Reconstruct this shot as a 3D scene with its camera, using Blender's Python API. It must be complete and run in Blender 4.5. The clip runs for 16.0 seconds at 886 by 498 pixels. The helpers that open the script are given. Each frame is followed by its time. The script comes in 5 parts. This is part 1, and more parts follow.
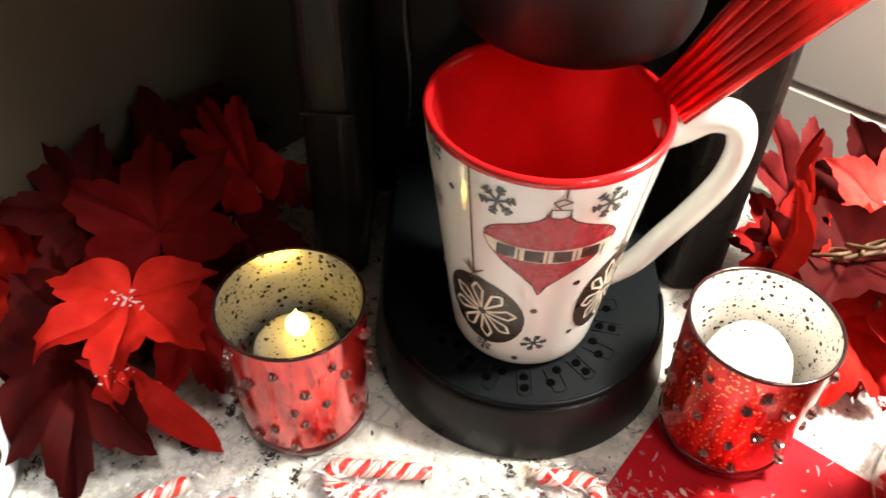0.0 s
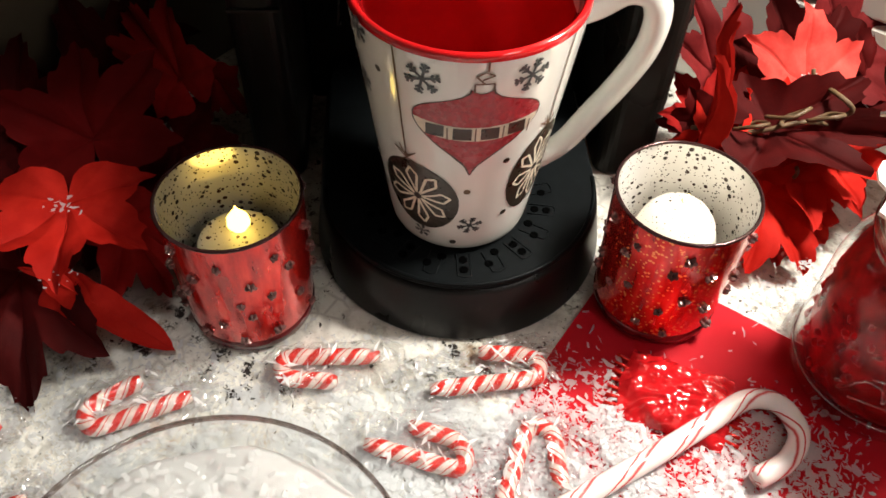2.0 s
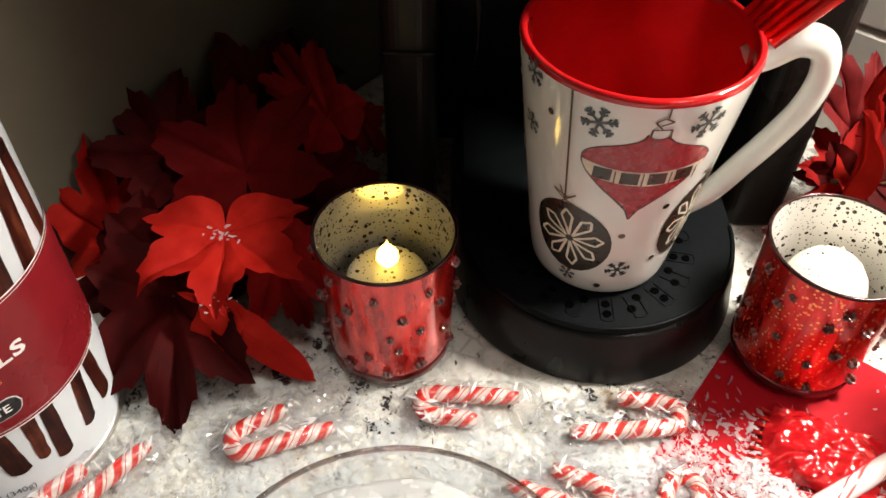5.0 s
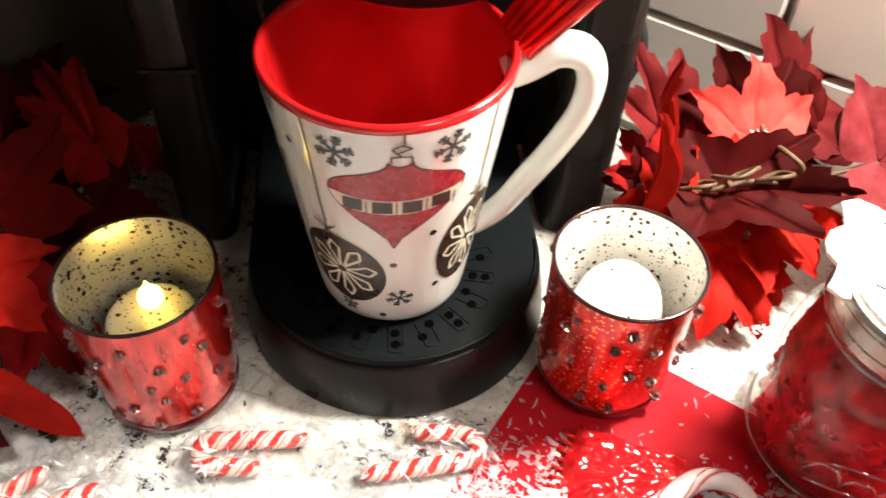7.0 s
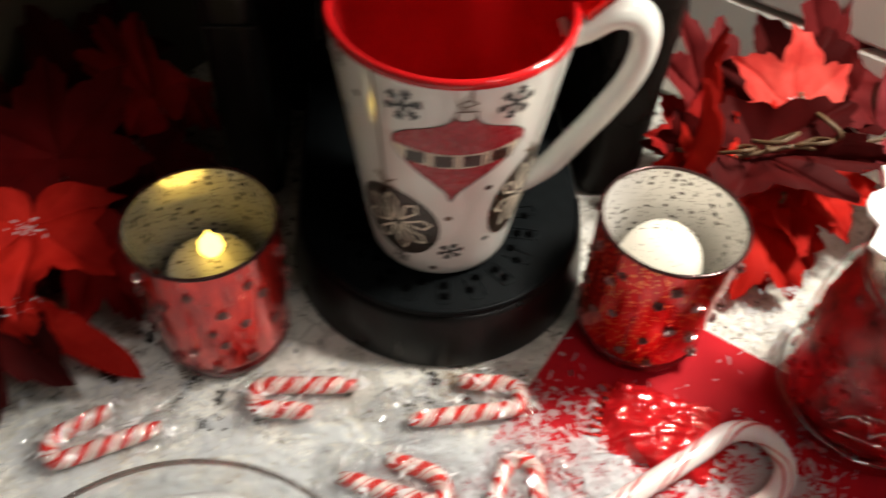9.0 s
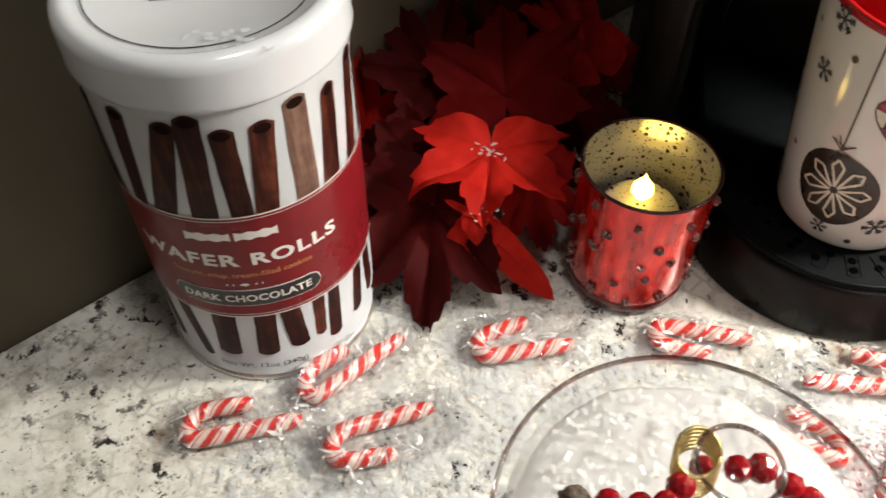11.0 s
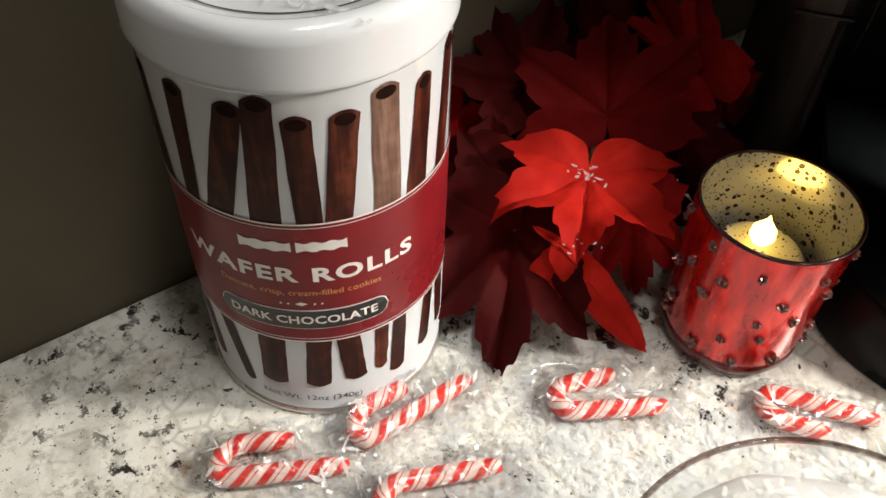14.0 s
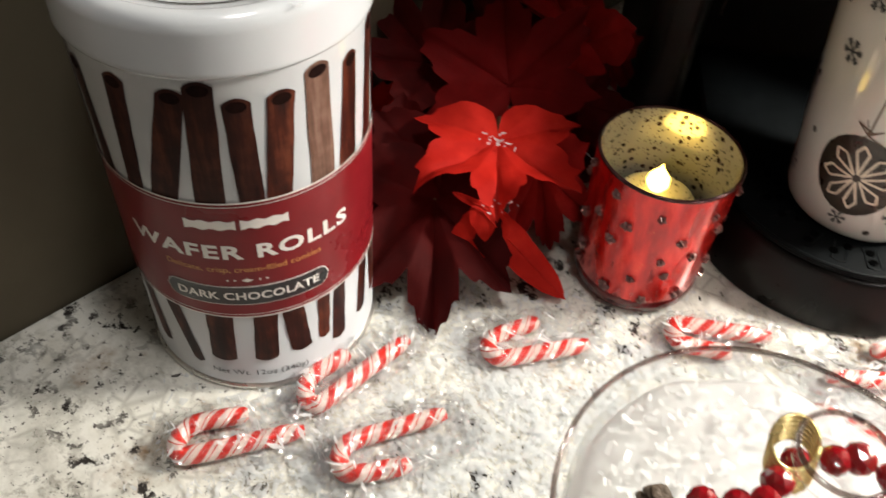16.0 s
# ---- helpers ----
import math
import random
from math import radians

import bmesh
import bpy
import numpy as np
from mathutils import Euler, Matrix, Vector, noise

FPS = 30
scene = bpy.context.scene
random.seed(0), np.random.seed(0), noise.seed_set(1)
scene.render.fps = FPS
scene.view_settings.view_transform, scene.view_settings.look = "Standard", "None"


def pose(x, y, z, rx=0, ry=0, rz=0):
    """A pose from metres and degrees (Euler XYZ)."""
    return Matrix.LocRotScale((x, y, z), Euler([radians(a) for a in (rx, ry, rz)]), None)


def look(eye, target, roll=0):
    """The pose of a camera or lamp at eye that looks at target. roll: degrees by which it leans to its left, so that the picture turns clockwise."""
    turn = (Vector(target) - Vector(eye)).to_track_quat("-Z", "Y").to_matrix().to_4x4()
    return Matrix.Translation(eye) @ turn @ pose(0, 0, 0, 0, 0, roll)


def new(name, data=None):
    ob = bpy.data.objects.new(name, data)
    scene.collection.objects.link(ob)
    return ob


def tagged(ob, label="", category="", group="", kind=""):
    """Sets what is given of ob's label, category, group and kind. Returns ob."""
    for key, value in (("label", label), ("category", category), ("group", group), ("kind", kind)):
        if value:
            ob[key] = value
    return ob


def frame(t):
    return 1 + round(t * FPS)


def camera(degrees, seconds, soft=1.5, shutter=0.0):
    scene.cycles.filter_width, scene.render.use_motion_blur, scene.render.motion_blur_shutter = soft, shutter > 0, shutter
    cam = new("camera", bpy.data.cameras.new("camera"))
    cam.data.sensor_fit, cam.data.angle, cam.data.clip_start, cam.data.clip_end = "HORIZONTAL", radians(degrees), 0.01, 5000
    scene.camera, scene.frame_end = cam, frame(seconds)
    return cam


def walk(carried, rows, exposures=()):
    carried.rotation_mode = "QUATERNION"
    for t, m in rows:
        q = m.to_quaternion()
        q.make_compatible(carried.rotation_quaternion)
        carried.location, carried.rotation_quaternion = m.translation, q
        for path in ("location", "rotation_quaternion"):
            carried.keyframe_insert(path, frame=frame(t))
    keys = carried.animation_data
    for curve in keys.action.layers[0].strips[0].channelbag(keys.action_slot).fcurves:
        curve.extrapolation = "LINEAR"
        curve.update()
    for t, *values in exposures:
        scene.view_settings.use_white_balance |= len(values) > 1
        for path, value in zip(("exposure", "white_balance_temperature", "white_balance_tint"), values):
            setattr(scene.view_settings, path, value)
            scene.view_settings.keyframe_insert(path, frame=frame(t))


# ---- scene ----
cam = camera(56.4, 16.0, shutter=0.5)
PATH = [
    (0, (0.015, 0.015, 0.345), (0.006, 1.429, -1.07), 1.7),
    (0.5, (0.0, 0.008, 0.348), (-0.008, 1.405, -1.083), 1.4),
    (1, (0.008, -0.002, 0.348), (-0.03, 1.361, -1.115), -1.0),
    (1.5, (0.019, -0.007, 0.344), (0.062, 1.31, -1.161), 0.4),
    (2, (0.024, -0.006, 0.339), (0.121, 1.283, -1.188), 1.9),
    (2.5, (0.02, -0.006, 0.339), (0.134, 1.268, -1.199), 2.9),
    (3, (0.012, -0.008, 0.341), (0.122, 1.267, -1.196), 3.1),
    (3.5, (0.0, -0.012, 0.343), (0.094, 1.28, -1.18), 3.2),
    (4, (-0.015, -0.013, 0.345), (0.003, 1.3, -1.163), 1.3),
    (4.2, (-0.026, -0.015, 0.344), (-0.032, 1.317, -1.148), 0.9),
    (6.3, (0.006, 0.012, 0.335), (0.018, 1.4, -1.104), 1.3),
    (6.5, (0.021, 0.016, 0.335), (0.089, 1.39, -1.116), 1.9),
    (7, (0.047, 0.023, 0.334), (0.199, 1.36, -1.146), 2.8),
    (7.5, (0.066, 0.021, 0.334), (0.27, 1.337, -1.159), 2.6),
    (8, (0.077, 0.025, 0.33), (0.37, 1.301, -1.182), 4.3),
    (8.5, (0.068, 0.025, 0.331), (0.329, 1.295, -1.192), 4.3),
    (9, (0.025, 0.01, 0.338), (0.169, 1.297, -1.186), 3.9),
    (9.5, (-0.034, -0.012, 0.341), (-0.061, 1.302, -1.166), 1.6),
    (10, (-0.065, -0.024, 0.339), (-0.207, 1.261, -1.187), -0.4),
    (10.2, (-0.07, -0.028, 0.342), (-0.236, 1.246, -1.191), -0.4),
    (12.3, (-0.129, -0.059, 0.326), (-0.398, 1.282, -1.134), 1.3),
    (12.5, (-0.129, -0.054, 0.321), (-0.392, 1.292, -1.134), 1.6),
    (13, (-0.125, -0.039, 0.313), (-0.418, 1.292, -1.15), 1.4),
    (13.5, (-0.12, -0.024, 0.308), (-0.42, 1.301, -1.16), 1.8),
    (14, (-0.123, -0.016, 0.302), (-0.446, 1.3, -1.169), 2.6),
    (14.5, (-0.127, -0.017, 0.303), (-0.424, 1.303, -1.17), 3.8),
    (15, (-0.127, -0.022, 0.304), (-0.37, 1.319, -1.16), 4.2),
    (15.5, (-0.134, -0.03, 0.309), (-0.317, 1.321, -1.154), 4.4),
    (16, (-0.13, -0.042, 0.312), (-0.215, 1.308, -1.162), 4.7),
]
walk(cam, [(t, look(eye, target, roll)) for t, eye, target, roll in PATH],
     exposures=[(0.0, 0.7), (0.5, 0.7), (1.0, 0.5), (1.5, 0.1), (3.0, -0.25), (4.2, -0.35), (6.4, 0.66), (7.0, 0.55), (8.0, -0.25), (8.5, -0.45), (9.0, -0.55), (9.5, -0.6), (10.2, -0.22), (12.4, 0.25), (15.0, 0.22), (16.0, 0.28)])

# ---- light ----
world = bpy.data.worlds.new("world")
world.use_nodes = True
world.node_tree.nodes["Background"].inputs[0].default_value = (0.9, 0.85, 0.78, 1)
world.node_tree.nodes["Background"].inputs[1].default_value = 0.02
scene.world = world


def area_lamp(name, eye, target, sx, sy, watts, colour):
    d = bpy.data.lights.new(name, "AREA")
    d.shape, d.size, d.size_y, d.energy, d.color = "RECTANGLE", sx, sy, watts, colour
    ob = new(name, d)
    ob.matrix_world = look(eye, target)
    return ob


area_lamp("under_cabinet_light", (0.345, 0.290, 0.435), (0.10, 0.12, 0.0), 0.12, 0.05, 7.4, (1.0, 0.945, 0.85))
area_lamp("under_cabinet_light", (0.27, -0.03, 0.44), (0.05, 0.12, 0.0), 0.12, 0.05, 0.14, (1.0, 0.94, 0.87)).data.spread = radians(68)
area_lamp("room_ceiling_light", (-0.03, 0.068, 1.26), (-0.03, 0.068, 0.0), 0.14, 0.14, 4.6, (1.0, 0.975, 0.94))


# ---- materials ----
class Nodes:
    def __init__(self, name):
        self.m = bpy.data.materials.new(name)
        self.m.use_nodes = True
        self.t = self.m.node_tree
        self.p = self.t.nodes["Principled BSDF"]

    def add(self, kind, **inputs):
        n = self.t.nodes.new(kind)
        for k, v in inputs.items():
            n.inputs[k.replace("_", " ")].default_value = v
        return n

    def link(self, a, b):
        self.t.links.new(a, b)

    def coords(self, which="Object"):
        return self.t.nodes.new("ShaderNodeTexCoord").outputs[which]

    def noise(self, scale, detail=4.0, rough=0.55, vec=None):
        n = self.add("ShaderNodeTexNoise", Scale=scale, Detail=detail, Roughness=rough)
        self.link(vec or self.coords(), n.inputs["Vector"])
        return n.outputs["Fac"]

    def voronoi(self, scale, feature="F1", vec=None):
        n = self.add("ShaderNodeTexVoronoi", Scale=scale)
        n.feature = feature
        self.link(vec or self.coords(), n.inputs["Vector"])
        return n

    def ramp(self, fac, *stops):
        n = self.t.nodes.new("ShaderNodeValToRGB")
        e = n.color_ramp.elements
        while len(e) < len(stops):
            e.new(0.5)
        for k, (pos, col) in enumerate(stops):
            e[k].position = pos
            e[k].color = (*col, 1) if not isinstance(col, (int, float)) else (col, col, col, 1)
        self.link(fac, n.inputs[0])
        return n.outputs[0]

    def mix(self, fac, a, b, mode="MIX"):
        n = self.t.nodes.new("ShaderNodeMix")
        n.data_type, n.blend_type = "RGBA", mode
        for sock, v in ((n.inputs[0], fac), (n.inputs[6], a), (n.inputs[7], b)):
            if isinstance(v, bpy.types.NodeSocket):
                self.link(v, sock)
            elif isinstance(v, (int, float)):
                sock.default_value = v
            else:
                sock.default_value = (*v, 1)
        return n.outputs[2]

    def math(self, op, a, b=0.0):
        n = self.t.nodes.new("ShaderNodeMath")
        n.operation = op
        for sock, v in ((n.inputs[0], a), (n.inputs[1], b)):
            if isinstance(v, bpy.types.NodeSocket):
                self.link(v, sock)
            else:
                sock.default_value = v
        return n.outputs[0]

    def set(self, **inputs):
        for k, v in inputs.items():
            sock = self.p.inputs[k.replace("_", " ")]
            if isinstance(v, bpy.types.NodeSocket):
                self.link(v, sock)
            else:
                sock.default_value = (*v, 1) if isinstance(v, tuple) and len(v) == 3 else v
        return self

    def bump(self, height, strength=0.3, distance=0.001):
        n = self.add("ShaderNodeBump", Strength=strength, Distance=distance)
        self.link(height, n.inputs["Height"])
        self.link(n.outputs[0], self.p.inputs["Normal"])
        return self


def plain(name, colour, rough=0.5, metal=0.0, grain=0.12, scale=60.0, bump=0.05, coat=0.0, spec=0.5):
    """A surface of one paint with slight uneven tone, uneven gloss and fine relief."""
    n = Nodes(name)
    f = n.noise(scale)
    dark = tuple(c * (1 - grain) for c in colour)
    light = tuple(min(1, c * (1 + grain)) for c in colour)
    n.set(Base_Color=n.ramp(f, (0.3, dark), (0.7, light)), Metallic=metal, Coat_Weight=coat, Specular_IOR_Level=spec,
          Roughness=n.ramp(n.noise(scale * 0.4), (0.3, max(0.02, rough - 0.06)), (0.7, min(1, rough + 0.08))))
    if bump:
        n.bump(n.noise(scale * 6), bump, 0.0006)
    return n.m


def make_granite():
    n = Nodes("granite")

    def gate(f, a, b):
        return n.ramp(f, (a, (0, 0, 0)), (b, (1, 1, 1)))

    def both(a, b):
        return n.mix(1.0, a, b, "MULTIPLY")
    # milky ground with cloudy grey and greenish crystals
    c = n.ramp(n.noise(34, 7, 0.68), (0.30, (0.36, 0.35, 0.31)), (0.43, (0.58, 0.57, 0.51)), (0.55, (0.72, 0.71, 0.65)), (0.70, (0.62, 0.60, 0.52)))
    c = n.mix(both(gate(n.noise(120, 5, 0.7), 0.50, 0.60), gate(n.noise(22, 4, 0.6), 0.44, 0.56)), c, (0.37, 0.355, 0.31))
    veins = n.voronoi(85, "DISTANCE_TO_EDGE")
    c = n.mix(both(n.ramp(veins.outputs["Distance"], (0.02, (0.5, 0.5, 0.5)), (0.10, (0, 0, 0))), gate(n.noise(40, 4, 0.6), 0.48, 0.58)), c, (0.30, 0.285, 0.25))
    # rusty stains
    c = n.mix(both(gate(n.noise(18, 5, 0.65), 0.55, 0.66), gate(n.noise(95, 4, 0.6), 0.40, 0.60)), c, (0.27, 0.185, 0.115))
    # black mica: clusters of grains, larger blots and fine specks
    zone = gate(n.noise(13, 5, 0.6), 0.48, 0.57)
    c = n.mix(both(gate(n.noise(88, 6, 0.72), 0.555, 0.585), zone), c, (0.030, 0.026, 0.024))
    c = n.mix(both(gate(n.noise(190, 4, 0.65), 0.615, 0.64), gate(n.noise(30, 4, 0.6), 0.47, 0.55)), c, (0.038, 0.032, 0.030))
    c = n.mix(both(gate(n.noise(420, 3, 0.6), 0.635, 0.665), gate(n.noise(24, 3), 0.42, 0.52)), c, (0.07, 0.06, 0.055))
    n.set(Base_Color=c, Roughness=n.ramp(n.noise(38, 6), (0.3, 0.12), (0.7, 0.26)))
    n.bump(n.noise(160), 0.04, 0.0005)
    return n.m


def make_leaf(name, dark, light, sheen=0.0, rough=0.72, through_light=0.22):
    n = Nodes(name)
    f = n.noise(70, 5, 0.6)
    info = n.t.nodes.new("ShaderNodeObjectInfo")
    c = n.ramp(f, (0.3, dark), (0.7, light))
    c = n.mix(n.math("MULTIPLY", info.outputs["Random"], 0.35), c, tuple(x * 0.55 for x in dark))
    dist = n.t.nodes.new("ShaderNodeVectorMath")
    dist.operation = "LENGTH"
    n.link(n.coords(), dist.inputs[0])
    worn = n.math("ADD", n.math("MULTIPLY", dist.outputs["Value"], 14.0), n.math("MULTIPLY", n.noise(45, 5, 0.65), 0.9))
    c = n.mix(n.ramp(worn, (0.62, (0, 0, 0)), (1.15, (0.62, 0.62, 0.62))), c, tuple(x * 0.6 for x in dark))
    n.set(Base_Color=c, Roughness=rough, Sheen_Weight=sheen, Specular_IOR_Level=0.12)
    n.bump(n.noise(900, 2), 0.25, 0.0004)
    tr = n.add("ShaderNodeBsdfTranslucent")
    n.link(c, tr.inputs["Color"])
    mixer = n.add("ShaderNodeMixShader", Fac=through_light)
    n.link(n.p.outputs[0], mixer.inputs[1])
    n.link(tr.outputs[0], mixer.inputs[2])
    n.link(mixer.outputs[0], n.t.nodes["Material Output"].inputs[0])
    return n.m


def make_shreds(name, colour, clear):
    """Milky plastic shreds: white, letting light through, partly clear."""
    n = Nodes(name)
    c = n.ramp(n.noise(220, 3), (0.3, tuple(x * 0.95 for x in colour)), (0.7, colour))
    n.set(Base_Color=c, Roughness=0.28, Specular_IOR_Level=0.5)
    tr = n.add("ShaderNodeBsdfTranslucent")
    n.link(c, tr.inputs["Color"])
    a = n.add("ShaderNodeMixShader", Fac=0.5)
    n.link(n.p.outputs[0], a.inputs[1])
    n.link(tr.outputs[0], a.inputs[2])
    b = n.add("ShaderNodeMixShader", Fac=clear)
    n.link(a.outputs[0], b.inputs[1])
    n.link(n.add("ShaderNodeBsdfTransparent").outputs[0], b.inputs[2])
    n.link(b.outputs[0], n.t.nodes["Material Output"].inputs[0])
    return n.m


def make_film(name, tint=(1, 1, 1), rough=0.05, ior=1.45, extra=0.0, bump_scale=0.0, edge=0.8):
    """A thin clear skin: light passes straight through, the gloss follows Fresnel."""
    n = Nodes(name)
    clear = n.add("ShaderNodeBsdfTransparent", Color=(*tint, 1))
    gloss = n.add("ShaderNodeBsdfGlossy", Roughness=rough)
    fr = n.add("ShaderNodeLayerWeight")
    if bump_scale:
        b = n.add("ShaderNodeBump", Strength=0.6, Distance=0.002)
        n.link(n.noise(bump_scale, 3), b.inputs["Height"])
        n.link(b.outputs[0], gloss.inputs["Normal"])
        n.link(b.outputs[0], fr.inputs["Normal"])
    m = n.add("ShaderNodeMixShader")
    n.link(n.math("ADD", n.math("MULTIPLY", n.math("POWER", fr.outputs["Facing"], 4.0), edge), 0.04 + extra), m.inputs[0])
    n.link(clear.outputs[0], m.inputs[1])
    n.link(gloss.outputs[0], m.inputs[2])
    n.link(m.outputs[0], n.t.nodes["Material Output"].inputs[0])
    n.t.nodes.remove(n.p)
    return n.m


def make_candy(name, turns, white, red, width=0.45, thin=True, starts=1.0, wobble=0.15):
    """Striped sugar: the stripes wind round the stick along its length."""
    n = Nodes(name)
    uv = n.t.nodes.new("ShaderNodeSeparateXYZ")
    n.link(n.coords("UV"), uv.inputs[0])
    s = n.math("FRACT", n.math("ADD", n.math("MULTIPLY", uv.outputs[0], turns), n.math("ADD", n.math("MULTIPLY", uv.outputs[1], starts), n.math("MULTIPLY", n.noise(55, 2), wobble))))
    s = n.math("ADD", n.math("MULTIPLY", n.noise(300, 2), 0.06), n.math("SUBTRACT", s, 0.0))
    stripe = n.ramp(s, (0.04, (0, 0, 0)), (0.11, (1, 1, 1)), (width, (1, 1, 1)), (width + 0.08, (0, 0, 0)))
    if thin:
        t = n.ramp(s, (width + 0.20, (0, 0, 0)), (width + 0.22, (1, 1, 1)), (width + 0.26, (1, 1, 1)), (width + 0.28, (0, 0, 0)))
        stripe = n.mix(1.0, stripe, t, "ADD")
    c = n.mix(stripe, white, red)
    n.set(Base_Color=c, Roughness=0.22, Subsurface_Weight=0.15, Subsurface_Scale=0.003, Coat_Weight=0.4)
    n.p.inputs["Subsurface Radius"].default_value = (1.0, 0.4, 0.3)
    n.bump(n.noise(500, 3), 0.12, 0.0004)
    return n.m


def make_mercury(name, silver, share, shine):
    """Silvered glass with dark spots where the silver has flaked."""
    n = Nodes(name)
    v1 = n.voronoi(215)
    v2 = n.voronoi(520)
    g = n.noise(70, 3)
    a = n.ramp(n.math("ADD", v1.outputs["Distance"], n.math("MULTIPLY", g, 0.35)), (share, (1, 1, 1)), (share + 0.04, (0, 0, 0)))
    b = n.ramp(n.math("ADD", v2.outputs["Distance"], n.math("MULTIPLY", g, 0.3)), (share - 0.04, (1, 1, 1)), (share, (0, 0, 0)))
    spots = n.mix(1.0, a, b, "ADD")
    c = n.mix(spots, silver, (0.03, 0.012, 0.01))
    n.set(Base_Color=c, Metallic=n.ramp(spots, (0.0, shine), (1.0, 0.0)), Roughness=n.ramp(n.noise(40), (0.3, 0.07), (0.7, 0.17)))
    return n.m


def make_red_glass(name, dots):
    """Red lacquered glass with vertical smears and gold flecks."""
    n = Nodes(name)
    mp = n.add("ShaderNodeMapping")
    mp.inputs["Scale"].default_value = (1.0, 1.0, 0.22)
    n.link(n.coords(), mp.inputs["Vector"])
    streak = n.noise(170, 4, 0.6, mp.outputs[0])
    c = n.ramp(streak, (0.34, (0.34, 0.004, 0.003)), (0.5, (0.60, 0.012, 0.008)), (0.66, (0.82, 0.038, 0.022)))
    fleck = n.ramp(n.math("ADD", n.voronoi(420).outputs["Distance"], n.math("MULTIPLY", n.noise(60, 2), 0.45)), (dots, (1, 1, 1)), (dots + 0.05, (0, 0, 0)))
    c = n.mix(fleck, c, (0.85, 0.34, 0.10))
    n.set(Base_Color=c, Metallic=0.6, Roughness=n.ramp(streak, (0.3, 0.12), (0.7, 0.28)), Coat_Weight=0.6, Coat_Roughness=0.05)
    n.bump(n.noise(260, 3), 0.25, 0.0006)
    return n.m


def make_wafer(name, dark, mid, light):
    """Printed rolled wafer: streaks that run along the roll."""
    n = Nodes(name)
    mp = n.add("ShaderNodeMapping")
    mp.inputs["Scale"].default_value = (1.0, 1.0, 0.12)
    n.link(n.coords(), mp.inputs["Vector"])
    f = n.math("ADD", n.math("MULTIPLY", n.noise(210, 4, 0.6, mp.outputs[0]), 0.75), n.math("MULTIPLY", n.noise(160, 3), 0.25))
    n.set(Base_Color=n.ramp(f, (0.38, dark), (0.52, mid), (0.66, light)), Roughness=0.42, Specular_IOR_Level=0.15)
    return n.m


def make_glow(name, colour, strength):
    n = Nodes(name)
    n.set(Base_Color=colour, Emission_Color=colour, Emission_Strength=strength, Roughness=0.5)
    return n.m


